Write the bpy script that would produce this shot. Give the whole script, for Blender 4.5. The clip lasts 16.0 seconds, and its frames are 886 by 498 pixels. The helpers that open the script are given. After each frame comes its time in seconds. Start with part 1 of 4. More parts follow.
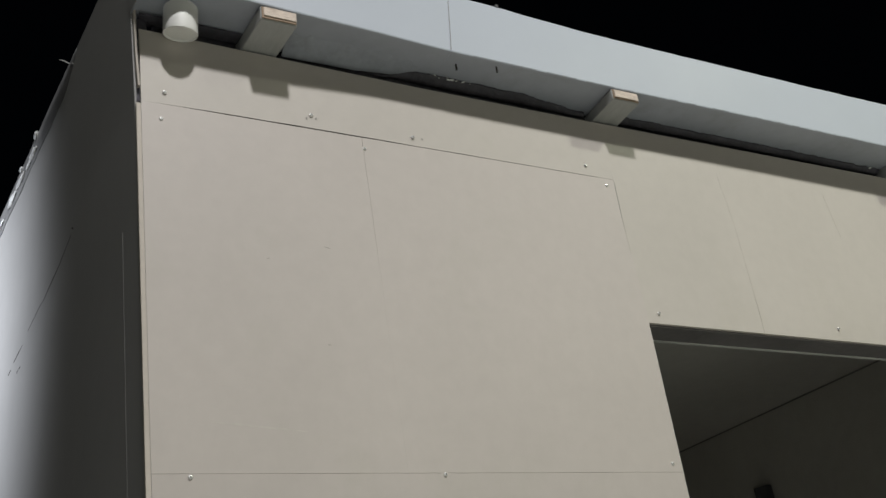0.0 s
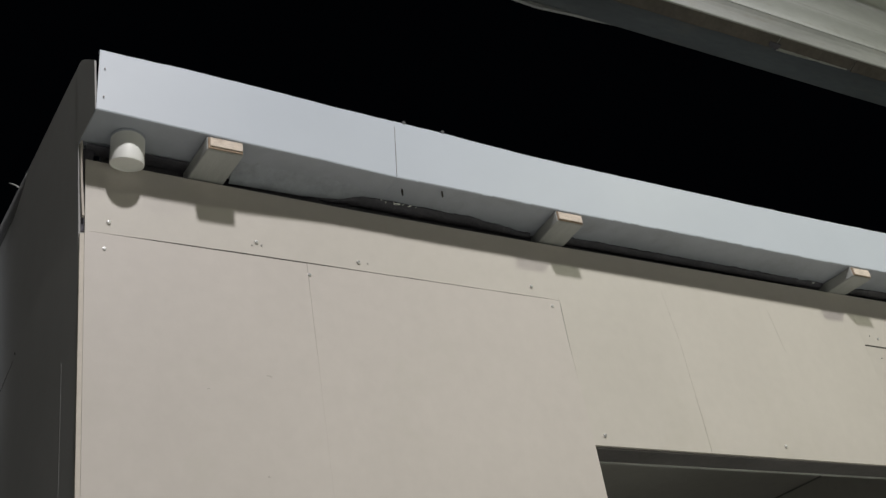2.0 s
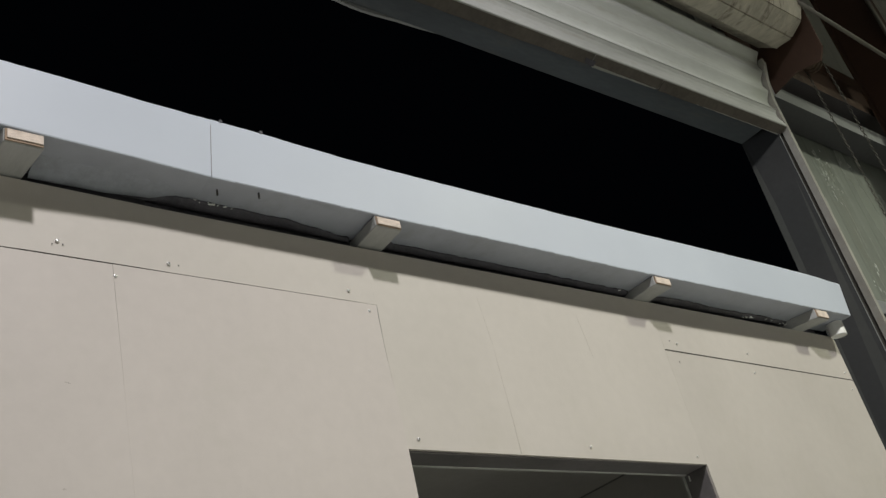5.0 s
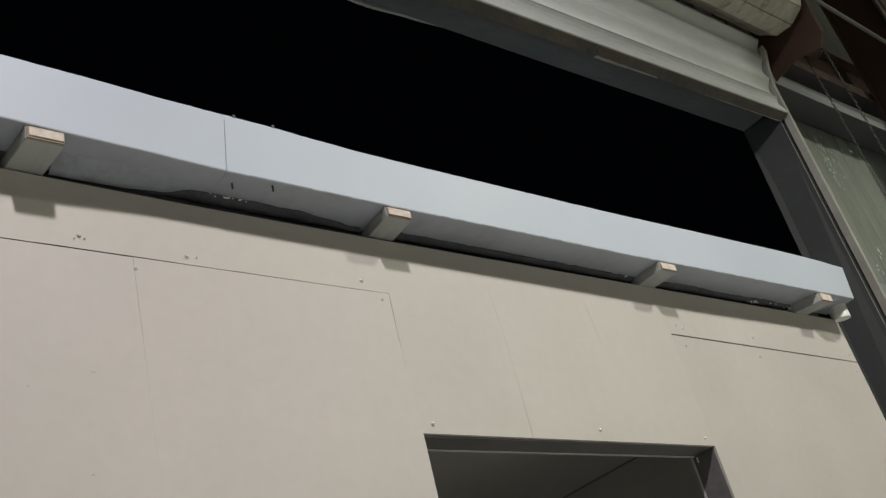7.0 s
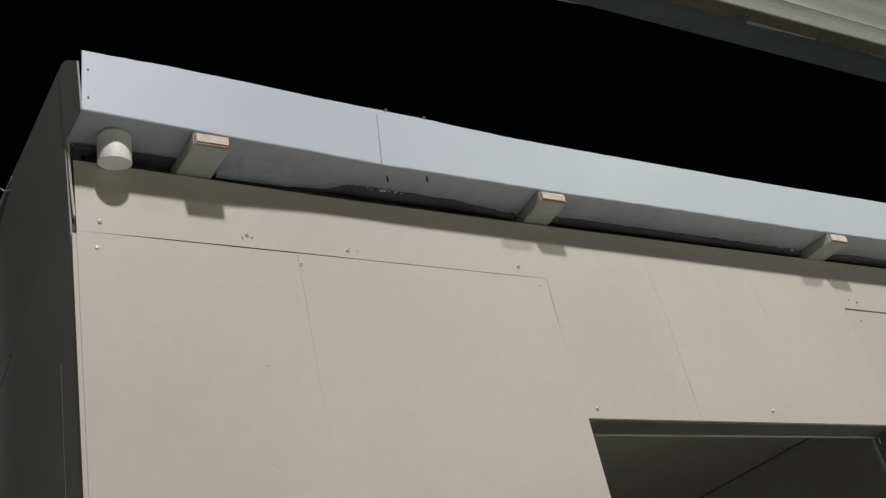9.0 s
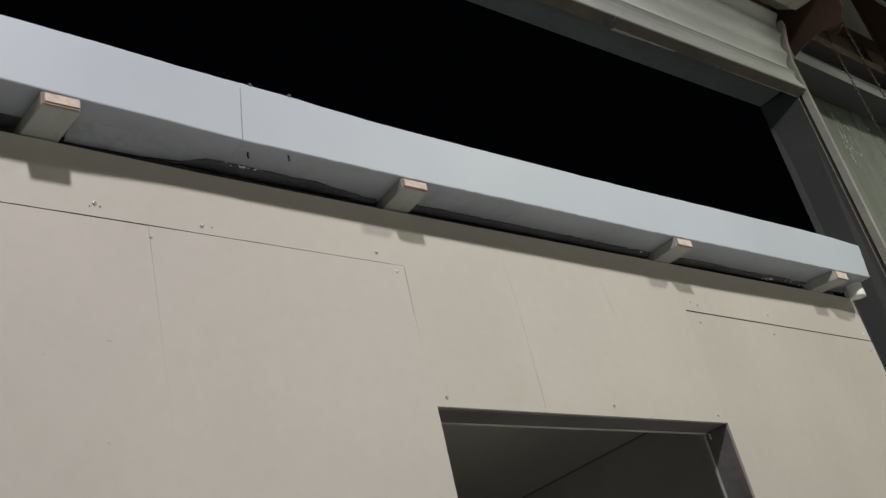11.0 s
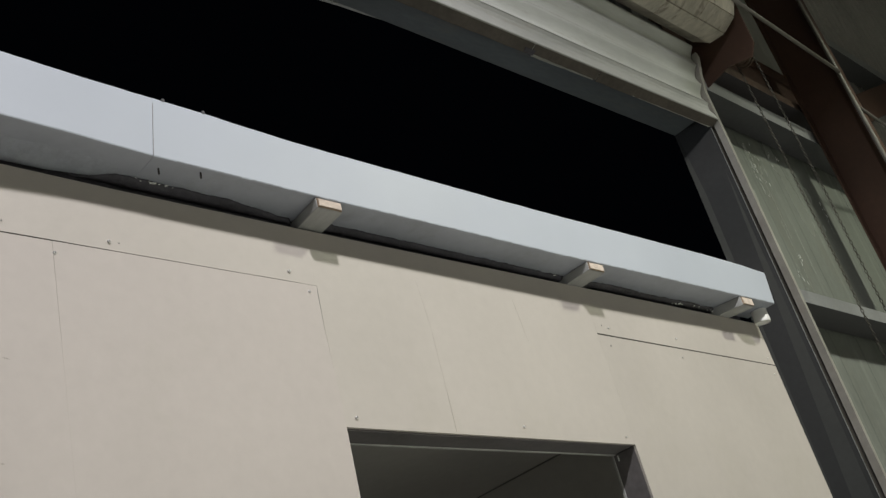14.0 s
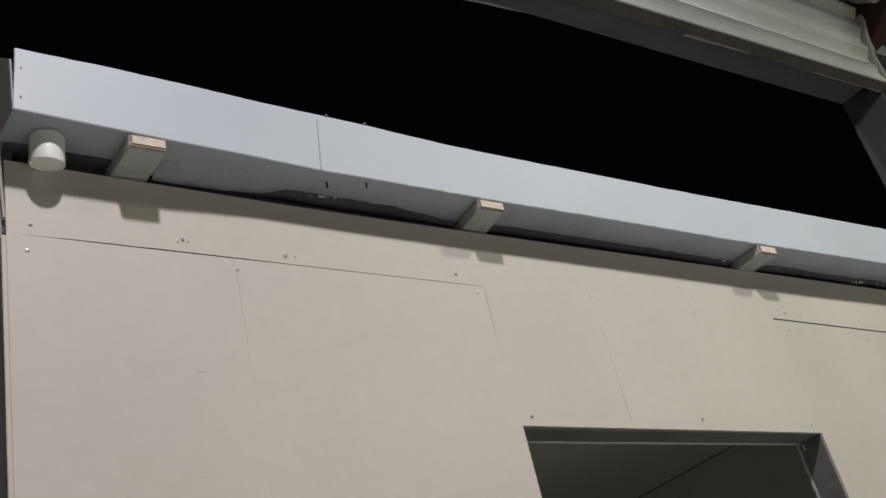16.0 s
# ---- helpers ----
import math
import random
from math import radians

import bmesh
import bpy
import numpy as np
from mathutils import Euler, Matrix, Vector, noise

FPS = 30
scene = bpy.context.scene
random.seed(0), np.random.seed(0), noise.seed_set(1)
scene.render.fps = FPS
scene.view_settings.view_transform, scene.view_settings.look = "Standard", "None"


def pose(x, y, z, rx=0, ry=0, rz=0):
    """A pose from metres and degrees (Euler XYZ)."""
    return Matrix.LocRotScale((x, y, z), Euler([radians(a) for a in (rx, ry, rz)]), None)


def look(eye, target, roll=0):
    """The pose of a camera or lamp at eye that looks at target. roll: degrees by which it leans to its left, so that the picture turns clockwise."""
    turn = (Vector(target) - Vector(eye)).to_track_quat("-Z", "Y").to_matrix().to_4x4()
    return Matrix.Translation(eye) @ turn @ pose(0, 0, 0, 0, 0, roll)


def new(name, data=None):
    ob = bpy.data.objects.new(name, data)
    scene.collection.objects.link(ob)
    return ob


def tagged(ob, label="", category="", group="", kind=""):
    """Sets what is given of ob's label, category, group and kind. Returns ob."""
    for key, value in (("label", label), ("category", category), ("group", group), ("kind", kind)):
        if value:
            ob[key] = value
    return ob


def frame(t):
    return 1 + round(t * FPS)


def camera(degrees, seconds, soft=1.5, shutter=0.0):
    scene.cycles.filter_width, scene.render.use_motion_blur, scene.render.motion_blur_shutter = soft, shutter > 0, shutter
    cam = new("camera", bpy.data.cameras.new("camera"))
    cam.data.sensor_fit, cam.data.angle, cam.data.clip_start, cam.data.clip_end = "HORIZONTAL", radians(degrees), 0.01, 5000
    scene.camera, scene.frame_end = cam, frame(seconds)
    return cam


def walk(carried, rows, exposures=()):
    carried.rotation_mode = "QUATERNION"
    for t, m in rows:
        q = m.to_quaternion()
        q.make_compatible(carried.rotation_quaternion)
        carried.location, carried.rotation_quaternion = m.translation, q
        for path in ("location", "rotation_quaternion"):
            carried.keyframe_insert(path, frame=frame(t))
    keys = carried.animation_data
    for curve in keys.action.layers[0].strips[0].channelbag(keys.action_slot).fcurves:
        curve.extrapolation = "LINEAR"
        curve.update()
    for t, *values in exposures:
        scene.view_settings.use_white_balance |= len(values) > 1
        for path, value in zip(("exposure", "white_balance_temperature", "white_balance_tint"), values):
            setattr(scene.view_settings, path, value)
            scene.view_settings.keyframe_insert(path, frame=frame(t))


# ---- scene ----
cam = camera(49.1, 16.0, 1.4, 0.6)
PATH = [
    (0, (-0.324, -1.708, 1.127), (0.562, -0.156, 2.026), -7.6),
    (0.5, (-0.298, -1.723, 1.109), (0.594, -0.183, 2.0210), -8.75),
    (1, (-0.31, -1.734, 1.152), (0.615, -0.224, 2.08), -8.6),
    (1.5, (-0.267, -1.746, 1.198), (0.633, -0.287, 2.228), -8.7),
    (2, (-0.289, -1.784, 1.172), (0.627, -0.355, 2.23), -9.3),
    (2.5, (-0.294, -1.798, 1.169), (0.615, -0.38, 2.247), -9.9),
    (3, (-0.298, -1.802, 1.169), (0.636, -0.402, 2.25), -10.6),
    (3.5, (-0.302, -1.815, 1.159), (0.683, -0.448, 2.235), -11.5),
    (4, (-0.267, -1.781, 1.188), (0.83, -0.483, 2.242), -12.9),
    (4.5, (-0.262, -1.786, 1.182), (0.94, -0.545, 2.189), -14.0),
    (7, (-0.313, -1.808, 1.139), (0.895, -0.56, 2.131), -15.1),
    (7.5, (-0.319, -1.803, 1.136), (0.844, -0.514, 2.128), -14.6),
    (8, (-0.314, -1.8, 1.146), (0.764, -0.444, 2.145), -13.6),
    (8.5, (-0.315, -1.794, 1.156), (0.712, -0.409, 2.169), -13.0),
    (9, (-0.328, -1.795, 1.154), (0.632, -0.372, 2.179), -12.6),
    (9.5, (-0.336, -1.809, 1.167), (0.653, -0.394, 2.177), -12.9),
    (10, (-0.344, -1.8, 1.161), (0.779, -0.464, 2.139), -13.3),
    (12.5, (-0.267, -1.781, 1.151), (0.963, -0.515, 2.091), -13.9),
    (13, (-0.27, -1.795, 1.15), (0.984, -0.562, 2.101), -14.1),
    (13.5, (-0.284, -1.805, 1.152), (1.02, -0.622, 2.1), -14.7),
    (14, (-0.301, -1.812, 1.143), (1.013, -0.64, 2.092), -15.3),
    (14.5, (-0.292, -1.809, 1.149), (0.985, -0.611, 2.115), -15.4),
    (15, (-0.265, -1.785, 1.185), (0.927, -0.508, 2.16), -14.5),
    (15.5, (-0.3, -1.796, 1.173), (0.818, -0.472, 2.17), -14.3),
    (16, (-0.33, -1.812, 1.164), (0.736, -0.448, 2.166), -13.7),
]
walk(cam, [(t, look(eye, target, roll)) for t, eye, target, roll in PATH],
     [(0, -0.15, 6430, 7.5), (1.0, -0.15, 6430, 7.5), (2.2, -0.05, 6460, 9.5), (3.5, -0.02, 6460, 10.0), (4.0, -0.1, 6460, 10.0), (4.5, -0.03, 6460, 10.0), (7.0, -0.02, 6460, 10.0), (7.5, -0.09, 6465, 10.4), (8.0, -0.11, 6470, 10.8), (9.0, -0.07, 6460, 10.0), (10.0, -0.12, 6460, 10.0), (12.5, -0.07, 6460, 12.0), (13.0, -0.05, 6460, 11.0), (13.5, 0.02, 6460, 10.5), (14.5, 0.02, 6460, 10.8), (15.0, -0.08, 6460, 11.5), (16.0, -0.06, 6460, 12.0)])

# ---- light ----
world = bpy.data.worlds.new("night")
scene.world = world
world.use_nodes = True
world.node_tree.nodes["Background"].inputs[0].default_value = (0.5, 0.65, 1.0, 1)
world.node_tree.nodes["Background"].inputs[1].default_value = 0.0009


def lamp(name, where, watts, colour, radius, cone=0.0, blend=0.5, aim=None):
    """A bare lamp, or with a cone a reflector lamp that shines straight down or at its aim."""
    data = bpy.data.lights.new(name, "SPOT" if cone else "POINT")
    data.energy, data.color, data.shadow_soft_size = watts, colour, radius
    if cone:
        data.spot_size, data.spot_blend = radians(cone), blend
    ob = new(name, data)
    ob.matrix_world = look(where, aim) if aim else pose(*where)


# two high-bay reflector lamps under the shed roof in front of the cabin, and a yard floodlight outside beside it
lamp("high_bay_lamp", (-0.12, -3.9, 6.72), 1200, (1.0, 0.970, 0.955), 0.18, 160, 0.5)
lamp("high_bay_lamp_far", (6.9, -6.3, 9.2), 2150, (0.98, 1.0, 0.80), 0.34, 109, 0.35, (7.4, -5.0, 0.0))
lamp("yard_floodlight", (-2.47, 1.69, 2.5), 540, (0.91, 0.93, 1.0), 0.15, 79, 1.0, (-0.30, 2.22, 2.47))


# ---- materials ----
def mat(name, base, rough=0.5, metal=0.0, var=0.12, big=1.5, small=40.0, bump=0.06, stretch=(1, 1, 1), stain=None, stain_amount=0.0, stain_scale=2.0, spec=0.5, rvar=0.1):
    """A painted or raw surface: two scales of colour change, stains with a shape of their own, uneven gloss and fine relief."""
    m = bpy.data.materials.new(name)
    m.use_nodes = True
    nt = m.node_tree
    bs = nt.nodes["Principled BSDF"]
    tc = nt.nodes.new("ShaderNodeTexCoord")
    mp = nt.nodes.new("ShaderNodeMapping")
    mp.inputs["Scale"].default_value = stretch
    nt.links.new(tc.outputs["Object"], mp.inputs[0])

    def tex(scale, detail, rough_=0.6):
        n = nt.nodes.new("ShaderNodeTexNoise")
        n.inputs["Scale"].default_value, n.inputs["Detail"].default_value, n.inputs["Roughness"].default_value = scale, detail, rough_
        nt.links.new(mp.outputs[0], n.inputs["Vector"])
        return n.outputs["Fac"]

    def ramp(src, a, b, lo, hi):
        r = nt.nodes.new("ShaderNodeMapRange")
        for i, v in enumerate((a, b, lo, hi)):
            r.inputs[i + 1].default_value = v
        nt.links.new(src, r.inputs[0])
        return r.outputs[0]

    def mix(fac, a, b, kind="MIX"):
        x = nt.nodes.new("ShaderNodeMix")
        x.data_type, x.blend_type = "RGBA", kind
        for sock, v in ((x.inputs[0], fac), (x.inputs[6], a), (x.inputs[7], b)):
            if hasattr(v, "links"):
                nt.links.new(v, sock)
            else:
                sock.default_value = v
        return x.outputs[2]

    lo = tuple(c * (1 - var) for c in base) + (1,)
    hi = tuple(min(1, c * (1 + var)) for c in base) + (1,)
    big_n, small_n = tex(big, 4), tex(small, 5)
    col = mix(ramp(big_n, 0.3, 0.7, 0, 1), lo, hi)
    g = nt.nodes.new("ShaderNodeCombineColor")
    gv = ramp(small_n, 0.25, 0.75, 1 - var * 0.6, 1 + var * 0.6)
    for i in range(3):
        nt.links.new(gv, g.inputs[i])
    col = mix(1.0, col, g.outputs[0], "MULTIPLY")
    if stain:
        col = mix(ramp(tex(stain_scale, 8, 0.7), 0.55, 0.72, 0, stain_amount), col, (*stain, 1))
    oi = nt.nodes.new("ShaderNodeObjectInfo")
    tone = nt.nodes.new("ShaderNodeCombineColor")
    tv = ramp(oi.outputs["Random"], 0, 1, 1 - var * 0.3, 1 + var * 0.3)
    for i in range(3):
        nt.links.new(tv, tone.inputs[i])
    col = mix(1.0, col, tone.outputs[0], "MULTIPLY")
    nt.links.new(col, bs.inputs["Base Color"])
    bs.inputs["Metallic"].default_value = metal
    bs.inputs["Specular IOR Level"].default_value = spec
    nt.links.new(ramp(big_n, 0.3, 0.7, max(0.03, rough - rvar), min(1, rough + rvar)), bs.inputs["Roughness"])
    bp = nt.nodes.new("ShaderNodeBump")
    bp.inputs["Strength"].default_value, bp.inputs["Distance"].default_value = bump, 0.01
    nt.links.new(small_n, bp.inputs["Height"])
    nt.links.new(bp.outputs[0], bs.inputs["Normal"])
    return m


M_BOARD_WARM = mat("yellowish_cream_board", (0.535, 0.497, 0.462), 0.55, var=0.05, big=1.3, small=26, bump=0.02, stain=(0.49, 0.46, 0.40), stain_amount=0.4, stain_scale=1.4)
M_BOARD = mat("cream_board", (0.542, 0.497, 0.471), 0.55, var=0.05, big=1.3, small=26, bump=0.02, stain=(0.48, 0.46, 0.405), stain_amount=0.45, stain_scale=1.7)
M_SIDE = mat("side_panel", (0.335, 0.332, 0.33), 0.62, var=0.05, big=1.2, small=14, bump=0.015, stain=(0.28, 0.275, 0.265), stain_amount=0.25)
M_TRIM = mat("trim_line", (0.20, 0.196, 0.19), 0.6, var=0.1, small=40)
M_EDGE = mat("board_edge", (0.56, 0.51, 0.46), 0.7, var=0.1, small=60)
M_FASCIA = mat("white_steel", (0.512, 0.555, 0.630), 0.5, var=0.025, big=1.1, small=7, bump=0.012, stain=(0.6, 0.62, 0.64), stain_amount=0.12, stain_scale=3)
# the fascia's steel darkened for the shade underneath, plus stains
M_SOFFIT = mat("shaded_underside", (0.375, 0.398, 0.455), 0.5, var=0.09, big=3, small=25, bump=0.04, stain=(0.2, 0.2, 0.19), stain_amount=0.35, stain_scale=5)
M_GRIME = mat("grimy_sealant", (0.335, 0.355, 0.405), 0.6, var=0.16, big=9, small=60, bump=0.15, stain=(0.17, 0.17, 0.17), stain_amount=0.5, stain_scale=7)
M_PVC = mat("white_plastic", (0.82, 0.82, 0.80), 0.5, var=0.02, big=5, small=30, bump=0.01)
M_BLOCK = mat("painted_timber", (0.36, 0.365, 0.36), 0.7, var=0.1, big=6, small=50, bump=0.15, stretch=(6, 1, 6))
M_GRAIN = mat("raw_timber_end", (0.70, 0.60, 0.52), 0.75, var=0.2, big=26, small=90, bump=0.2, stretch=(1, 1, 3), stain=(0.42, 0.30, 0.22), stain_amount=0.5, stain_scale=30)
M_RIM = mat("brown_timber_rim", (0.30, 0.22, 0.155), 0.8, var=0.25, big=25, small=90, bump=0.2)
M_CAP = mat("grey_membrane", (0.19, 0.19, 0.193), 0.5, var=0.25, big=7, small=40, bump=0.35)
# near-white that stands in for glints on sheet, film crumbs and clip
M_GLINT = mat("glint_white", (0.88, 0.9, 0.88), 0.25, var=0.1, big=9, small=60, bump=0.5)
# black of the sealant, also painted into shaded gaps
M_BLACK = mat("black_sealant_and_gaps", (0.078, 0.075, 0.089), 0.7, spec=0.3, var=0.3, big=9, small=60, bump=0.4)
M_TAR_GREY = mat("dusty_sealant", (0.105, 0.100, 0.112), 0.6, spec=0.4, var=0.35, big=12, small=70, bump=0.5, stain=(0.04, 0.038, 0.045), stain_amount=0.7, stain_scale=14)
M_STREAK = mat("dull_streak", (0.36, 0.37, 0.34), 0.45, var=0.15, big=9, small=60, bump=0.3)
M_FILM = mat("crumpled_film", (0.85, 0.86, 0.88), 0.25, metal=0.0, var=0.2, big=20, small=80, bump=0.6)
M_SCREW = mat("zinc_screw", (0.92, 0.92, 0.92), 0.3, metal=0.66, var=0.05)
# rusty brown with the shade of the rail's underside mixed in
M_STRIP = mat("shaded_brown_strip", (0.10, 0.087, 0.075), 0.75, var=0.25, big=5, small=40, bump=0.2, stain=(0.12, 0.10, 0.085), stain_amount=0.4, stain_scale=8)
M_HOLE = mat("dark_hole", (0.05, 0.045, 0.04), 0.9, var=0.2)
M_STUD = mat("grey_steel_stud", (0.215, 0.203, 0.208), 0.48, metal=0.4, var=0.18, big=5, small=40, bump=0.06, stain=(0.10, 0.10, 0.10), stain_amount=0.4, stain_scale=6)
M_LIP = mat("galvanised_lip", (0.62, 0.63, 0.62), 0.4, metal=0.15, var=0.15, big=8)
M_ROOM = mat("room_lining", (0.50, 0.49, 0.465), 0.6, var=0.08, big=1.5, small=20, bump=0.03)
M_JAMB = mat("charcoal_steel", (0.024, 0.026, 0.027), 0.62, spec=0.3, var=0.2, big=2.2, small=30, bump=0.06, stain=(0.045, 0.045, 0.044), stain_amount=0.3, stain_scale=4)
M_LINTEL = mat("grey_lintel_steel", (0.105, 0.120, 0.132), 0.55, metal=0.1, var=0.2, big=2.2, small=30, bump=0.06, stretch=(0.5, 2, 2), stain=(0.20, 0.18, 0.15), stain_amount=0.4, stain_scale=5)
M_SLAT = mat("dirty_white_steel", (0.60, 0.62, 0.60), 0.36, metal=0.0, var=0.1, big=2, small=24, bump=0.05, stretch=(0.5, 3, 3), stain=(0.30, 0.26, 0.20), stain_amount=0.45, stain_scale=5)
M_ROLL = mat("stained_roll", (0.45, 0.42, 0.36), 0.55, var=0.24, big=5, small=30, bump=0.14, stretch=(2.2, 0.8, 0.8), stain=(0.10, 0.075, 0.052), stain_amount=1.0, stain_scale=7)
M_RAIL = mat("weathered_rail", (0.42, 0.43, 0.415), 0.6, var=0.15, big=3, small=40, bump=0.1, stretch=(0.5, 2, 2), stain=(0.24, 0.205, 0.165), stain_amount=0.5, stain_scale=6)
M_RUST = mat("rusty_steel", (0.065, 0.040, 0.028), 0.75, metal=0.2, var=0.3, big=5, small=40, bump=0.2, stain=(0.30, 0.26, 0.2), stain_amount=0.4, stain_scale=8)
M_OXIDE = mat("red_oxide_steel", (0.075, 0.040, 0.027), 0.65, var=0.18, big=2, small=30, bump=0.06, stain=(0.06, 0.03, 0.02), stain_amount=0.5, stain_scale=3)
M_GIRT = mat("galvanised_girt", (0.31, 0.32, 0.325), 0.45, metal=0.1, var=0.15, big=2, small=35, bump=0.05)
M_SHEET = mat("translucent_sheet", (0.235, 0.254, 0.232), 0.22, var=0.12, big=1.4, small=22, bump=0.12, stretch=(1.6, 1, 0.6), stain=(0.24, 0.235, 0.20), stain_amount=0.5, stain_scale=2.5)
M_CLAD = mat("grey_cladding", (0.17, 0.17, 0.16), 0.5, var=0.12, big=1.5, small=15, bump=0.04)
M_UPPER = mat("upper_sheet", (0.40, 0.395, 0.37), 0.5, var=0.12, big=1.5, small=15, bump=0.04)
M_PIPE = mat("pale_conduit", (0.33, 0.32, 0.29), 0.45, var=0.12, big=6, small=40, stain=(0.3, 0.25, 0.2), stain_amount=0.4, stain_scale=9)
M_TUBE = mat("dull_conduit", (0.165, 0.155, 0.14), 0.5, var=0.15, big=6, small=40, stain=(0.12, 0.09, 0.07), stain_amount=0.4, stain_scale=9)
M_CHAIN = mat("steel_chain", (0.05, 0.045, 0.037), 0.5, metal=0.4, var=0.25, big=10)
M_FLOOR = mat("concrete_floor", (0.45, 0.45, 0.42), 0.7, var=0.15, big=0.8, small=18, bump=0.1)
M_GROUND = mat("asphalt", (0.05, 0.05, 0.05), 0.85, var=0.25, big=0.6, small=60, bump=0.2)
M_SKID = mat("skid_steel", (0.10, 0.10, 0.11), 0.55, metal=0.3, var=0.2)


# ---- building helpers ----
def part(name, bm, material, parent=None, label=""):
    me = bpy.data.meshes.new(name)
    bmesh.ops.recalc_face_normals(bm, faces=bm.faces)
    bm.to_mesh(me)
    bm.free()
    for m in material if isinstance(material, (list, tuple)) else [material]:
        me.materials.append(m)
    ob = new(name, me)
    if parent:
        ob.parent = parent
    if label:
        ob["label"] = label
    return ob


def thing(name, label, category, group="", kind=""):
    return tagged(new(name), label, category, group, kind)


def prism(bm, pts, d, index=0):
    """A solid from a flat outline pushed along d."""
    a = [bm.verts.new(p) for p in pts]
    b = [bm.verts.new(Vector(p) + Vector(d)) for p in pts]
    n = len(a)
    faces = [bm.faces.new(a), bm.faces.new(b[::-1])] + [bm.faces.new((a[i], b[i], b[(i + 1) % n], a[(i + 1) % n])) for i in range(n)]
    for f in faces:
        f.material_index = index
    return faces


def box(bm, x0, x1, y0, y1, z0, z1, bevel=0.0):
    f = prism(bm, [(x0, y0, z0), (x1, y0, z0), (x1, y1, z0), (x0, y1, z0)], (0, 0, z1 - z0))
    if bevel:
        edges = list({e for q in f for e in q.edges})
        bmesh.ops.bevel(bm, geom=edges, offset=bevel, segments=1, affect="EDGES")
    return bm


def boxed(name, dims, material, parent=None, bevel=0.0, label=""):
    return part(name, box(bmesh.new(), *dims, bevel), material, parent, label)


def sweep(bm, rings, closed=True, caps=True):
    """Skin over rings of points."""
    vs = [[bm.verts.new(p) for p in r] for r in rings]
    n = len(vs[0])
    for a, b in zip(vs, vs[1:]):
        for i in range(n if closed else n - 1):
            bm.faces.new((a[i], a[(i + 1) % n], b[(i + 1) % n], b[i]))
    if caps and closed:
        bm.faces.new(vs[0][::-1])
        bm.faces.new(vs[-1])
    return bm


def tube(bm, a, b, r, n=10, inner=0.0):
    a, b = Vector(a), Vector(b)
    q = (b - a).to_track_quat("Z", "Y")
    ring = [q @ Vector((math.cos(2 * math.pi * i / n), math.sin(2 * math.pi * i / n), 0)) for i in range(n)]
    if inner:
        return sweep_loop(bm, [[a + v * r for v in ring], [b + v * r for v in ring], [b + v * inner for v in ring], [a + v * inner for v in ring]])
    return sweep(bm, [[a + v * r for v in ring], [b + v * r for v in ring]])


def sweep_loop(bm, rings):
    vs = [[bm.verts.new(p) for p in r] for r in rings]
    n = len(vs[0])
    for k in range(len(vs)):
        a, b = vs[k], vs[(k + 1) % len(vs)]
        for i in range(n):
            bm.faces.new((a[i], a[(i + 1) % n], b[(i + 1) % n], b[i]))
    return bm


def smooth(ob):
    for p in ob.data.polygons:
        p.use_smooth = True
    return ob


def ease(x, knots):
    """A smooth line through a few heights."""
    for (xa, za), (xb, zb) in zip(knots, knots[1:]):
        if x <= xb:
            f = min(1, max(0, (x - xa) / (xb - xa)))
            return za + (zb - za) * f
    return knots[-1][1]


# ---- setting: ground, shed ----
GZ = -0.42  # ground below the cabin floor
tagged(boxed("ground", (-60, 60, 0.5, 120, GZ - 0.2, GZ - 0.03), M_GROUND), "dark asphalt yard outside the shed at night", "ground", kind="structure")
tagged(boxed("floor", (-10, 16, -15, 0.49, GZ - 0.2, GZ), M_FLOOR), "worn grey concrete shed floor", "floor", kind="structure")
tagged(boxed("wall_south", (-10.2, 16.2, -15.2, -15, GZ, 9.4), M_CLAD), "plain grey clad shed wall", "wall", kind="structure")
tagged(boxed("wall_west", (-10.2, -10, -15, 0.46, GZ, 9.4), M_CLAD), "plain grey clad shed wall", "wall", kind="structure")
tagged(boxed("wall_east", (16, 16.2, -15, 0.46, GZ, 9.4), M_CLAD), "plain grey clad shed wall", "wall", kind="structure")
tagged(boxed("ceiling", (-10.2, 16.2, -15.2, 0.6, 9.4, 9.5), M_CLAD), "plain grey shed roof lining", "ceiling", kind="structure")

# roller door wall: opening from OX0 to OX1, head at OZ; inner face at YI, outer at YO
OX0, OX1, OZ, YI, YO = -1.6, 4.716, 4.336, 0.300, 0.500
wall_n = tagged(new("wall_north"), "shed wall of pale corrugated sheets over steel girts", "wall", kind="structure")


def corrugated(x0, x1, z0, z1, y, pitch, deep, material, name, label):
    """A ribbed sheet with thickness: broad pans and narrow ribs."""
    prof = []
    x = x0
    while x < x1 - 1e-6:
        for dx, dy in ((0, 0), (pitch * 0.62, 0), (pitch * 0.70, -deep), (pitch * 0.90, -deep), (pitch * 0.98, 0)):
            if x + dx < x1:
                prof.append((x + dx, y + dy))
        x += pitch
    prof.append((x1, y))
    bm = bmesh.new()
    ring = lambda z: [(px, py, z) for px, py in prof] + [(px, py + 0.004, z) for px, py in prof[::-1]]
    sweep(bm, [ring(z0), ring(z1)])
    return part(name, bm, material, wall_n, label)


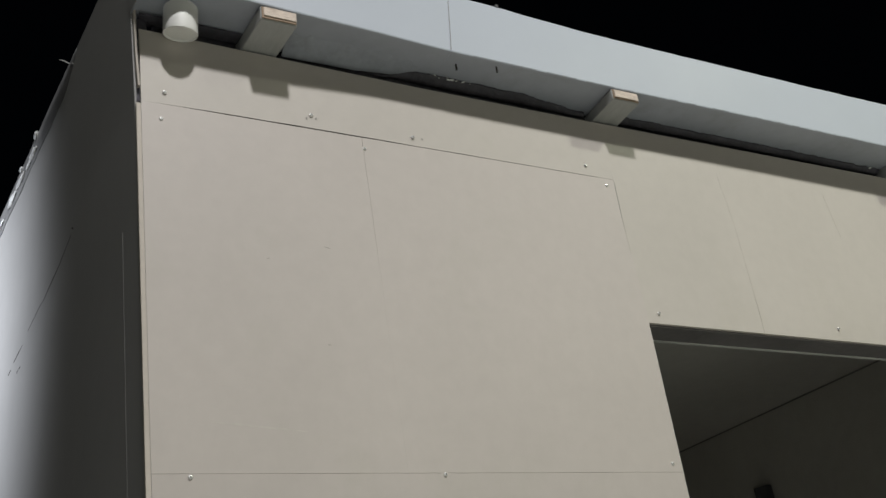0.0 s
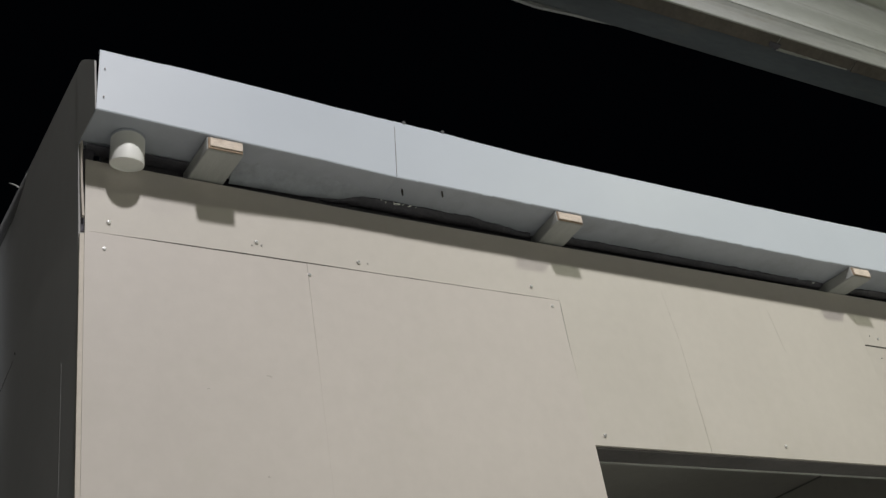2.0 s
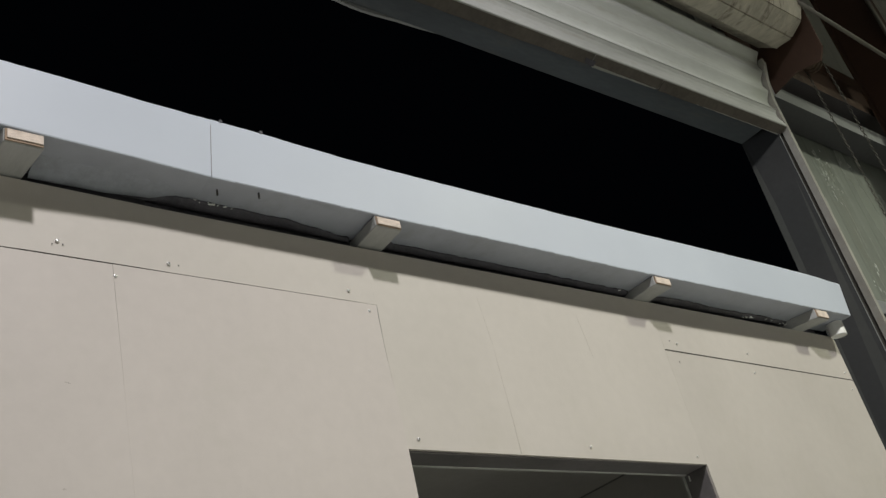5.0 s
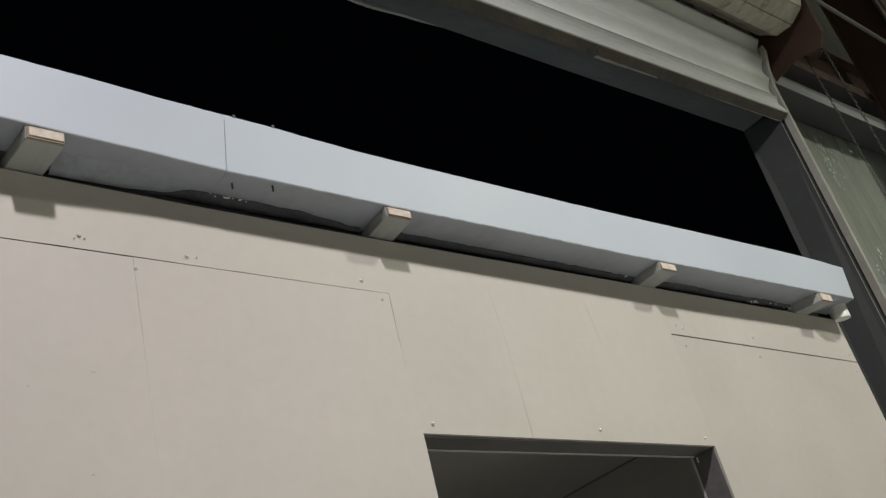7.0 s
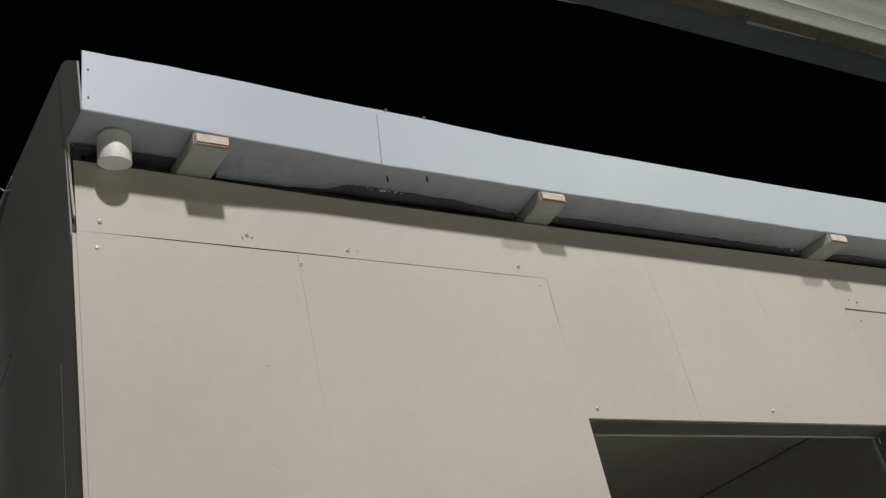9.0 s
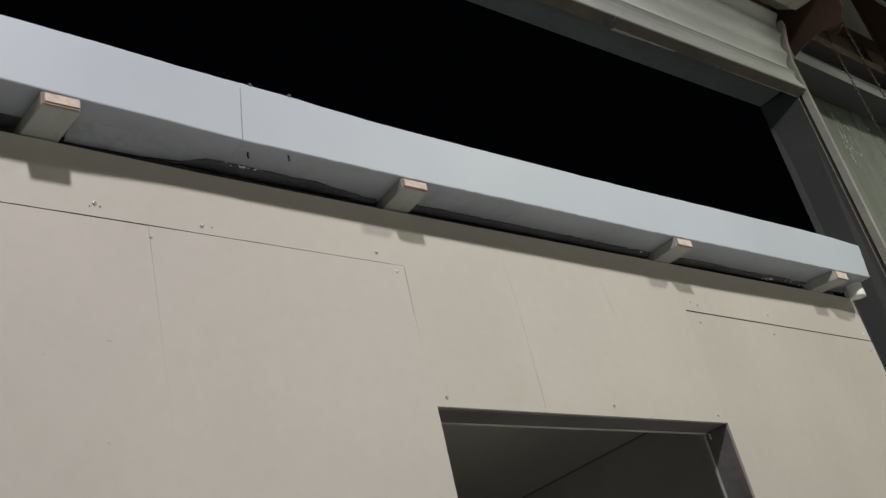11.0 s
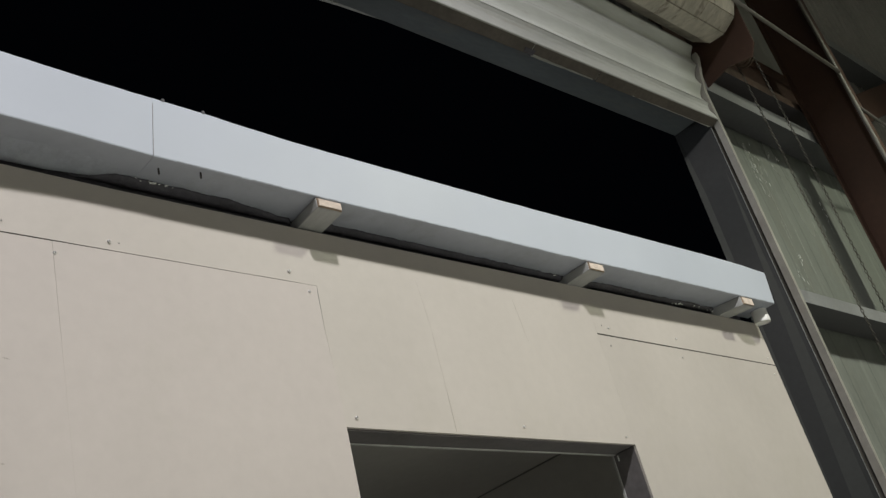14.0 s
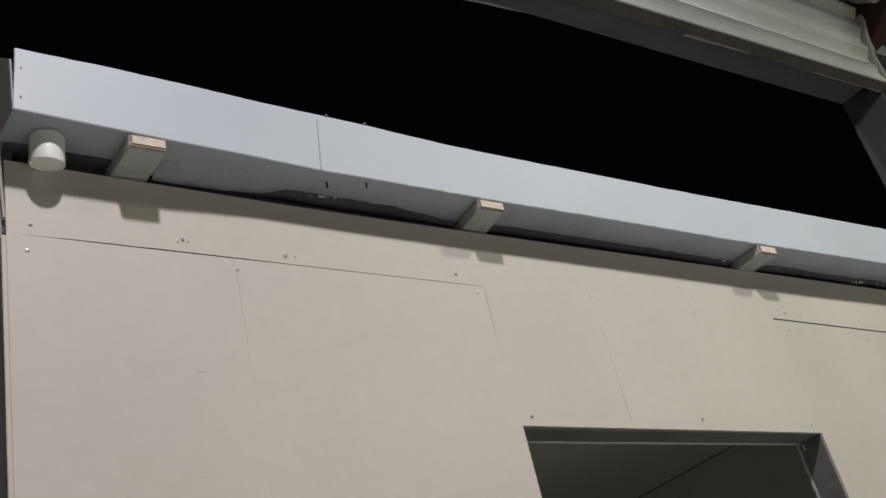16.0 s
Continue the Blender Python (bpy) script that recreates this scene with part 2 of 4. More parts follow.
corrugated(OX1 + 0.12, 7.7, GZ, 3.03, YO - 0.015, 0.38, 0.004, M_SHEET, "wall_sheet", "pale green translucent wall sheet")
corrugated(OX1 + 0.12, 7.7, 3.01, 4.76, YO - 0.006, 0.38, 0.004, M_SHEET, "wall_sheet", "pale green translucent wall sheet with glints")
corrugated(OX1 + 0.12, 7.7, 4.78, 9.4, YO - 0.015, 0.38, 0.004, M_UPPER, "wall_sheet", "grey corrugated wall sheet")
corrugated(7.7, 16, GZ, 9.4, YO - 0.004, 0.19, 0.028, M_UPPER, "wall_sheet", "grey corrugated wall sheet")
corrugated(OX0, OX1 + 0.12, OZ + 0.26, 9.4, YO - 0.004, 0.19, 0.028, M_CLAD, "wall_sheet", "grey corrugated wall sheet")
corrugated(-10, OX0 - 0.12, GZ, 9.4, YO - 0.004, 0.19, 0.028, M_CLAD, "wall_sheet", "grey corrugated wall sheet")


# head and jambs of the opening: folded channels with a lip
def drop(x):
    """How far the door head falls from the east jamb westwards."""
    return -0.0213 * max(0, OX1 - x)


def droop(x, z):
    """How far the shutter curtain hangs low at its west end: most at the bottom rail, not at all at the roll."""
    return -0.0385 * max(0, 4.83 - x) * min(1, max(0, (4.90 - z) / 0.6))


def span(bm, x0, x1, n, ring):
    return sweep(bm, [ring(x0 + (x1 - x0) * i / n) for i in range(n + 1)])


bm = bmesh.new()
span(bm, OX0, OX1 - 0.002, 24, lambda x: [(x, y, z + (drop(x) if z < OZ + 0.1 else 0)) for y, z in ((YI, OZ), (YO, OZ), (YO, OZ + 0.25), (YO - 0.012, OZ + 0.25), (YO - 0.012, OZ + 0.012), (YI + 0.012, OZ + 0.012), (YI + 0.012, OZ + 0.03), (YI, OZ + 0.03))])
tagged(part("lintel", bm, M_LINTEL), "dark grey steel channel over the roller door opening", "lintel", kind="structure")
for nm, xa, s in (("jamb_east", OX1, 1), ("jamb_west", OX0, -1)):
    bm = bmesh.new()
    o = [(0.086, YI), (0, YO), (0.12, YO), (0.12, YO - 0.012), (0.020, YO - 0.012), (0.098, YI)]
    ring = lambda z, out: [(xa + s * u - s * (out if u < 0.05 else 0.23 * out), v, z) for u, v in o]
    sweep(bm, [ring(GZ, 0.13), ring(OZ + 0.26, 0.0)])
    jamb = tagged(part(nm, bm, M_JAMB), "dark grey splayed steel door jamb with a bright worn edge", "door jamb", kind="structure")
    bm = bmesh.new()
    sweep(bm, [[(xa + s * (u - out), v, z) for u, v in ((0.0865, YI - 0.002), (0.0895, YI - 0.002), (0.0895, YI + 0.011), (0.0865, YI + 0.011))] for z, out in ((GZ, 0.03), (OZ + 0.05, 0.0))])
    part("worn_edge", bm, M_GIRT, jamb, "bright worn steel edge")
# added dark plate that gives the gap behind the guide rail its shade
boxed("guide_backing", (OX1 + 0.092, 4.905, YI + 0.003, YI + 0.011, GZ, OZ + 0.25), M_HOLE, wall_n)
# small white pieces painted in as glints on the translucent sheet
random.seed(11)
for x, z, n in ((5.62, 4.48, 3), (5.645, 4.40, 6), (5.64, 4.34, 9), (5.62, 4.24, 6), (5.63, 4.16, 5), (5.64, 4.07, 4), (5.735, 4.50, 3), (5.74, 4.40, 2), (5.99, 4.49, 4), (6.10, 4.48, 3), (6.53, 4.19, 2), (6.50, 4.12, 2), (5.75, 4.20, 2), (5.71, 3.64, 2), (5.68, 3.54, 2), (5.60, 3.40, 2), (6.49, 4.00, 1), (5.54, 3.46, 2)):
    for k in range(n):
        px, pz, h = x + random.uniform(-0.03, 0.03), z + random.uniform(-0.07, 0.07), random.uniform(0.010, 0.040)
        w = random.uniform(0.0013, 0.0036)
        bm = bmesh.new()
        sweep(bm, [[(px + r * math.cos(a), YO - 0.018 - 0.6 * r * (1 + math.sin(a)), pz + f * h) for a in (0, 1.26, 2.51, 3.77, 5.03)] for f, r in ((0, 0.3 * w), (0.2, w), (0.6, 0.7 * w), (1, 0.15 * w))])
        smooth(part("drip_streak", bm, M_GLINT, wall_n))
# long thin dull streaks down the sheet
for x, z0, z1 in ((5.70, 3.75, 4.25), (5.66, 3.3, 3.9), (5.58, 3.3, 3.62), (6.49, 3.95, 4.15), (5.82, 3.5, 3.85)):
    bm = bmesh.new()
    sweep(bm, [[(x + 0.01 * noise.noise((z * 4, x, 0)) + r * math.cos(a), YO - 0.018 - 0.5 * r * (1 + math.sin(a)), z) for a in (0, 1.57, 3.14, 4.71)] for z, r in [(z0 + (z1 - z0) * i / 12, 0.0008 * (1.2 + noise.noise((i * 0.9, x, 5)))) for i in range(13)]])
    smooth(part("drip_streak", bm, M_STREAK, wall_n))
# folded flashing along the outer lower edge, slightly buckled
bm = bmesh.new()
rings = []
for i in range(81):
    x = OX0 + (2.35 - OX0) * i / 80
    d = 0.008 + 0.010 * noise.noise((x * 1.3, 0, 3)) + 0.006 * noise.noise((x * 5, 1, 3)) - 0.016 * math.exp(-((x - 1.85) / 0.12) ** 2) + 0.022 * max(0, (x - 2.0) / 0.35)
    d += drop(x)
    rings.append([(x, YO + 0.002, OZ - 0.012 + d), (x, YO + 0.012, OZ - 0.016 + d), (x, YO + 0.012, OZ + 0.10), (x, YO + 0.002, OZ + 0.10)])
sweep(bm, rings)
tagged(part("flashing", bm, M_GIRT), "buckled pale metal flashing along the door head", "flashing", kind="structure")


def girt(z0, z1, x0, x1, front, label, y0=YI - 0.02, y1=YO - 0.024):
    """A channel with its back to the shed, open towards the sheets."""
    bm = bmesh.new()
    t = 0.006
    o = [(y0, z0), (y1, z0), (y1, z0 + t), (y0 + t, z0 + t), (y0 + t, z1 - t), (y1, z1 - t), (y1, z1), (y0, z1)]
    for f in prism(bm, [(x0, y, zz) for y, zz in o], (x1 - x0, 0, 0)):
        # faces behind the front are coloured dark, as the girt's own shade
        f.material_index = 0 if max(v.co.y for v in f.verts) < y0 + 0.001 else 1
    return tagged(part("wall_girt", bm, [front, M_SKID]), label, "girt", "wall girts")


girt(3.045, 3.132, 4.90, 7.69, M_GIRT, "galvanised steel wall girt across the sheets")
girt(4.634, 4.745, 4.90, 7.69, M_GIRT, "galvanised steel wall girt across the sheets")
girt(4.945, 5.025, 4.90, 7.69, M_RUST, "rusty brown steel wall girt above the galvanised one")
for z in (3.06, 4.65, 6.30):
    girt(z, z + 0.12, 7.72, 15.9, M_GIRT, "galvanised steel wall girt across the sheets")
# red oxide beam behind the girts
bm = bmesh.new()
o = [(0.335, 4.770), (0.465, 4.770), (0.465, 4.782), (0.406, 4.784), (0.406, 5.420), (0.465, 5.422), (0.465, 5.434), (0.335, 5.434), (0.335, 5.422), (0.394, 5.420), (0.394, 4.784), (0.335, 4.782)]
prism(bm, [(4.99, y, z) for y, z in o], (2.70, 0, 0))
tagged(part("steel_beam", bm, M_OXIDE), "red oxide painted steel beam along the shed wall", "beam")


def steel_column(x, y0, y1, z1):
    """An I-section with its web across the wall."""
    c = thing("steel_column", "red oxide painted steel portal column by the roller door", "column")
    for y in (y0, y1 - 0.014):
        boxed("flange", (x - 0.09, x + 0.09, y, y + 0.014, GZ, z1), M_OXIDE, c, 0.002)
    boxed("web", (x - 0.005, x + 0.005, y0 + 0.014, y1 - 0.014, GZ, z1), M_OXIDE, c)
    return c


steel_column(6.52, -0.09, 0.262, 9.3)


def conduit(name, pts, r, label):
    bm = bmesh.new()
    for a, b in zip(pts, pts[1:]):
        tube(bm, a, b, r, 8)
    return tagged(smooth(part(name, bm, M_TUBE)), label, "conduit", "conduits on the shed frame")


conduit("conduit", [(6.41, -0.107, GZ + 0.01), (6.41, -0.107, 9.2)], 0.016, "pale vertical conduit along the brown column")
conduit("strut", [(4.90, -0.145, 5.045), (6.37, -0.125, 4.995)], 0.014, "pale horizontal strut between roller and column")
conduit("strut", [(6.44, -0.107, 4.70), (9.4, 0.05, 4.74)], 0.011, "pale strut beyond the brown column")
# brown knee brace on the wall beyond the column
bm = bmesh.new()
prism(bm, [(7.75, 0.19, 5.20), (7.75, 0.19, 5.50), (9.6, 0.19, 6.38), (9.6, 0.19, 6.08)], (0, 0.10, 0))
tagged(part("knee_brace", bm, M_OXIDE), "red oxide steel brace rising along the shed wall", "brace")

# ---- roller shutter ----
shutter = thing("roller_shutter", "dirty white steel roller shutter rolled up over the opening", "roller shutter")
CX0, CX1 = OX0 + 0.02, 4.826
RB = 4.303  # lower edge of the bottom rail
N = 3
for k in range(N):
    # hollow slats with a turned lip at the joint; the curtain leans back towards the roll
    z0, z1 = RB + 0.161 + 0.141 * k, RB + 0.161 + 0.141 * (k + 1)
    front, back = [], []
    for i in range(13):
        f = i / 12
        z = z0 + (z1 - z0) * f
        y = YI - 0.040 - 0.07 * max(0, (z - 4.5) / 0.4) ** 1.3 + 0.026 * math.sin(math.pi * f) ** 1.2 - (0.003 if i == 0 and k == 0 else 0)
        front.append((y, z))
        back.append((y + 0.005, z))
    bm = bmesh.new()
    span(bm, CX0, CX1 - 0.006 * (k % 2), 24, lambda x: [(x, y, z + droop(x, z)) for y, z in front + back[::-1]])
    smooth(part("slat", bm, M_SLAT, shutter))
# deep bottom rail: sloping underside, hollow face and a lip under the first slat
face = [(YI - 0.054, RB + 0.017), (YI - 0.056, RB + 0.023), (YI - 0.047, RB + 0.058), (YI - 0.034, RB + 0.092), (YI - 0.028, RB + 0.112), (YI - 0.030, RB + 0.138), (YI - 0.040, RB + 0.157)]
bm = bmesh.new()
span(bm, CX0, CX1 + 0.004, 24, lambda x: [(x, y, z + droop(x, z)) for y, z in [(YI + 0.004, RB - 0.004)] + face + [(YI + 0.004, RB + 0.159)]])
rail = part("bottom_rail", bm, M_RAIL, shutter, "weathered pale bottom rail")


def strip(x0, x1, n, wide, material, label):
    """A ragged strip under the bottom rail."""
    bm = bmesh.new()
    rings = []
    for i in range(n + 1):
        x = x0 + (x1 - x0) * i / n
        e = wide(i / n) + 0.006 * noise.noise((x * 4, x0, 1)) + 0.004 * noise.noise((x * 19, x0, 1)) + 0.002 * noise.noise((x * 60, x0, 1))
        z = RB + droop(x, RB)
        # follows the sloping underside and hangs out below it by e
        rings.append([(x, YI - 0.051, z + 0.0125), (x, YI + 0.002 + e * 0.5, z - 0.0075 - e * 0.5), (x, YI + 0.005 + e * 0.5, z - 0.0045 - e * 0.5), (x, YI - 0.049, z + 0.0145)])
    sweep(bm, rings)
    part("seal_strip", bm, material, shutter, label)


# strip colour carries the shade below the rail
strip(CX0, 3.10, 160, lambda f: 0.006, M_STRIP, "rusty brown strip, darkened for shade, under the bottom rail")
strip(3.108, 3.64, 60, lambda f: -0.004, M_STRIP, "rusty brown strip, darkened for shade, under the bottom rail")
strip(3.645, CX1, 120, lambda f: 0.006 - 0.004 * f, M_STRIP, "ragged brown strip, darkened for shade, under the bottom rail")


def flap(x0, x1, n, high, low, material, label):
    """A thin torn strip hanging upright at the rail's back edge."""
    bm = bmesh.new()
    rings = []
    for i in range(n + 1):
        x = x0 + (x1 - x0) * i / n
        z = RB + droop(x, RB)
        j = 0.003 * noise.noise((x * 6, x0, 2)) + 0.002 * noise.noise((x * 25, x0, 2))
        a, b = z + high(i / n) + 0.5 * j, z + low(i / n) + j
        y = YI + 0.0045 + 0.002 * noise.noise((x * 7, 0, 2))
        rings.append([(x, y, b), (x, y - 0.002, max(a, b + 0.001)), (x, y, max(a, b + 0.001)), (x, y + 0.002, b)])
    sweep(bm, rings)
    part("torn_strip", bm, material, shutter, label)


flap(3.112, 3.62, 60, lambda f: 0.012 - 0.010 * f, lambda f: -0.021 + 0.011 * f + 0.006 * max(0, 1 - abs(f - 0.55) * 14), M_RAIL, "torn pale strip under the bottom rail")
flap(3.65, CX1, 90, lambda f: -0.006, lambda f: -0.011, M_RAIL, "thin pale torn edge under the bottom rail")
# small dark patch where the strip breaks
bm = bmesh.new()
span(bm, 3.05, 3.125, 8, lambda x: [(x, YI + y, RB + droop(x, RB) + z) for y, z in ((-0.022, -0.001), (-0.008 + 0.016 * (x - 3.05) / 0.075, -0.012), (-0.004 + 0.016 * (x - 3.05) / 0.075, -0.015), (-0.020, -0.006))])
part("tar_patch", bm, M_BLACK, shutter)
# the roll: overlapping flat slats wound round the barrel
RY, RZ, RR = 0.045, 5.075, 0.186
NR = 10
for k in range(NR):
    a0 = 2 * math.pi * (k + 0.18) / NR
    a1 = 2 * math.pi * (k + 1.18) / NR
    out, inn = [], []
    for i in range(4):
        # flat-faced slat, tucked in at both edges
        f = (0, 0.04, 0.96, 1)[i]
        a = a0 + (a1 - a0) * f
        r = RR + 0.004 - 0.012 * (i in (0, 3)) + 0.012 * ((k * 7) % 5) / 5
        out.append((RY + r * math.cos(a), RZ + r * math.sin(a)))
        inn.append((RY + (RR - 0.02) * math.cos(a), RZ + (RR - 0.02) * math.sin(a)))
    bm = bmesh.new()
    span(bm, CX0, 4.925 + 0.015 * ((k * 3) % 4) / 4, 24, lambda x: [(x, y, z) for y, z in out + inn[::-1]])
    part("rolled_slat", bm, M_ROLL, shutter)
part("barrel", tube(bmesh.new(), (CX0, RY, RZ), (5.09, RY, RZ), 0.09, 16), M_OXIDE, shutter)
# guide rail, cranked at its head
bm = bmesh.new()
for x0, x1, z0, z1, lean_y, lean_x in ((4.838, 4.868, GZ, 4.55, 0.0, 0.0), (4.838, 4.868, 4.55, 4.70, -0.022, 0.0), (4.838, 4.870, 4.70, 4.82, -0.028, 0.006)):
    s0 = 0.0 if z0 < 4.55 else (0.0 if z0 < 4.6 else -0.022)
    o = [(x0, YI - 0.050), (x1, YI - 0.050), (x1, YI - 0.008), (x1 - 0.006, YI - 0.008), (x1 - 0.006, YI - 0.044), (x0 + 0.006, YI - 0.044), (x0 + 0.006, YI - 0.008), (x0, YI - 0.008)]
    prism(bm, [(x, y + s0, z0) for x, y in o], (lean_x, lean_y, z1 - z0))
prism(bm, [(4.828, YI - 0.105, 4.775), (4.850, YI - 0.105, 4.790), (4.850, YI - 0.105, 4.835), (4.828, YI - 0.105, 4.835)], (0.0, 0.05, 0.0))
part("guide_rail", bm, M_PIPE, shutter, "pale worn guide rail")
# end plate and chain wheel
bm = bmesh.new()
prism(bm, [(4.985, 0.285, 4.66), (4.985, 0.285, 5.62), (4.985, -0.125, 5.62), (4.985, -0.120, 5.04), (4.985, -0.116, 4.73), (4.985, -0.066, 4.648), (4.985, 0.10, 4.695)], (0.012, 0, 0))
part("end_plate", bm, M_OXIDE, shutter, "red oxide steel end plate")
WX, WY, WZ = 5.07, 0.016, 4.735
bm = bmesh.new()
for x, r in ((WX - 0.02, 0.066), (WX + 0.012, 0.066)):
    tube(bm, (x, WY, WZ), (x + 0.008, WY, WZ), r, 20)
tube(bm, (WX - 0.075, WY, WZ), (WX + 0.012, WY, WZ), 0.05, 20)
part("chain_wheel", bm, M_RUST, shutter, "rusty hand chain wheel")


def chain(y, z0, z1, sway):
    """Oval links, each turned a quarter against the last."""
    bm = bmesh.new()
    step, k, z = 0.024, 0, z1
    while z > z0:
        yy = y + sway * math.sin((z1 - z) / (z1 - z0) * math.pi) + 0.004 * noise.noise((z * 3, y * 9, 0))
        rings = []
        for i in range(10):
            a = 2 * math.pi * i / 10
            c = Vector((0.0065 * math.cos(a), 0, 0.0155 * math.sin(a)))
            nrm = Vector((math.cos(a), 0, math.sin(a)))
            ring = [c + (nrm * math.cos(b) + Vector((0, 1, 0)) * math.sin(b)) * 0.0024 for b in (0, math.pi / 2, math.pi, 3 * math.pi / 2)]
            if k % 2:
                ring = [Vector((v.y, v.x, v.z)) for v in ring]
            rings.append([v + Vector((WX, yy, z)) for v in ring])
        sweep_loop(bm, rings)
        z -= step
        k += 1
    return part("hand_chain", bm, M_CHAIN, shutter, "steel hand chain hanging down")


chain(WY + 0.055, 0.8, WZ, -0.014)
chain(WY - 0.059, 0.8, WZ, -0.022)

# ---- the cabin ----
cabin = thing("cabin", "cream boarded site cabin with an unglazed opening in a shed doorway", "cabin")
SA = radians(6.27)
SD = Vector((-math.sin(SA), math.cos(SA), 0))
SN = Vector((math.cos(SA), math.sin(SA), 0))
W, JZ, HEAD0, HEAD1 = 3.630, 2.386, 1.978, 1.974
DX0, DX1 = 1.20, 2.40


def lean(z):
    """The cabin's near corner is out of plumb."""
    return -0.022 + (2.39 - z) * 0.043


def topz(x):
    """The upper edge of the boards, which dips towards the gutter's joint and rises to the far end."""
    return 2.566 + 0.009 * max(0, 1 - (x + 0.03) / 0.65) + 0.0085 * max(0, x - 1.1)


def board(outline, proud=0.0, e=0.0004, material=M_BOARD):
    """A sheet of board 9 mm thick with eased edges, from its outline in x and z."""
    bm = bmesh.new()
    y0, y1 = -proud, 0.0085
    cx, cz = sum(p[0] for p in outline) / len(outline), sum(p[1] for p in outline) / len(outline)
    front = [bm.verts.new((x + math.copysign(e, cx - x), y0, z + math.copysign(e, cz - z))) for x, z in outline]
    mid = [bm.verts.new((x, y0 + e, z)) for x, z in outline]
    back = [bm.verts.new((x, y1, z)) for x, z in outline]
    bm.faces.new(front)
    bm.faces.new(back[::-1])
    for i in range(len(outline)):
        j = (i + 1) % len(outline)
        bm.faces.new((front[i], front[j], mid[j], mid[i]))
        bm.faces.new((mid[i], mid[j], back[j], back[i]))
    return part("wall_board", bm, material, cabin)


def top(x):
    return (x, topz(x))


# the joint by the opening leans from J1 at the top strip to the opening's corner; JV is the leaning joint between the two left boards
J1, JM, JR = 1.192, 1.588, 2.402


def jv(z):
    return 0.4755 + 0.040 * (2.35 - z)


def strip_edge(x):
    """The top strip's roughly sawn lower edge."""
    gap = ease(x, ((0.0, 0.0012), (0.06, 0.0019), (0.11, 0.0027), (0.3, 0.0038), (0.5, 0.0036), (0.62, 0.0026), (1.1, 0.0022), (J1, 0.0016)))
    return JZ + gap + min(1, max(0, (x - 0.06) / 0.1)) * (0.0005 * noise.noise((x * 14, 2, 6)) + 0.0004 * noise.noise((x * 55, 2, 6)))


b_left_top = board([(-0.021, JZ + 0.0002)] + [(-0.01 + (J1 + 0.00999) * i / 80, strip_edge(-0.01 + (J1 + 0.00999) * i / 80)) for i in range(81)] + [(J1 - 0.004, topz(J1)), top(0.9), top(0.62), top(0.3), (-0.030, topz(-0.03))], 0.0001, 0.00002, M_BOARD_WARM)
b_left_a = board([(lean(1.6000), 1.5980), (jv(1.6), 1.6012), (jv(JZ), JZ - 0.0012), (0.15, JZ - 0.0010), (lean(2.385), JZ - 0.0004)], 0.0020, 0.00005)
b_left_b = board([(jv(1.6) + 0.00005, 1.6012), (1.1995, 1.6062), (1.1995, HEAD0), (1.1990, 2.035), (1.1955, 2.14), (1.1900, 2.25), (J1 - 0.002, 2.36), (J1, JZ - 0.0003), (1.10, JZ - 0.0007), (jv(JZ) + 0.0006, JZ - 0.0007), (jv(2.15) + 0.0003, 2.15), (jv(2.05) + 0.00008, 2.05)], 0.0020, 0.00005)
b_left_low = board([(lean(0), 0.0), (1.1995, 0.0), (1.1995, 1.6059), (jv(1.6), 1.6009), (lean(1.5977), 1.5977)], 0.0018)
b_mid_a = board([(1.2002, HEAD0), (JM - 0.0044, HEAD0 - 0.0013), (JM - 0.0014, 2.20), (JM - 0.00005, 2.30), (JM - 0.00005, topz(JM)), (J1 - 0.00398, topz(J1)), (J1 + 0.00002, JZ + 0.0030), (J1 + 0.0023, JZ - 0.0005), (1.1926, 2.25), (1.1971, 2.14), (1.2001, 2.035)], 0.0001, 0.00002, M_BOARD_WARM)
b_mid_b = board([(JM - 0.0036, HEAD0 - 0.0013), (JR - 0.0001, HEAD1), (JR - 0.0001, topz(JR)), top(2.0), (JM + 0.00005, topz(JM)), (JM + 0.00005, 2.30), (JM - 0.0009, 2.20)], 0.0001, 0.00002, M_BOARD_WARM)
b_right_top = board([(JR + 0.0001, JZ + 0.0062), (W, JZ - 0.0008), (W, topz(W)), top(3.0), (JR + 0.0001, topz(JR))], 0.0001, 0.00002, M_BOARD_WARM)
b_right = board([(2.4005, 0.0), (W, 0.0), (W, JZ - 0.0056), (JR + 0.0001, JZ + 0.0002), (JR + 0.0001, HEAD1), (2.4005, HEAD1 - 0.0004)], 0.0001, 0.00002, M_BOARD_WARM)

# dark fill in the open joint under the top strip, in place of shade
boxed("joint_dirt", (-0.012, J1 - 0.001, 0.0008, 0.0080, JZ - 0.004, JZ + 0.006), M_HOLE, cabin)
boxed("joint_dirt", (JR + 0.004, W - 0.006, 0.0008, 0.0080, JZ - 0.009, JZ + 0.007), M_HOLE, cabin)

# the same shade fill in the leaning joint by the opening
bm = bmesh.new()
prism(bm, [(J1 - 0.001, 0.0007, JZ - 0.001), (J1 + 0.004, 0.0007, JZ - 0.001), (1.1945, 0.0007, 2.25), (1.1985, 0.0007, 2.14), (1.2000, 0.0007, 2.06), (1.1960, 0.0007, 2.14), (1.1905, 0.0007, 2.25)], (0, 0.007, 0))
part("joint_dirt", bm, M_TRIM, cabin)

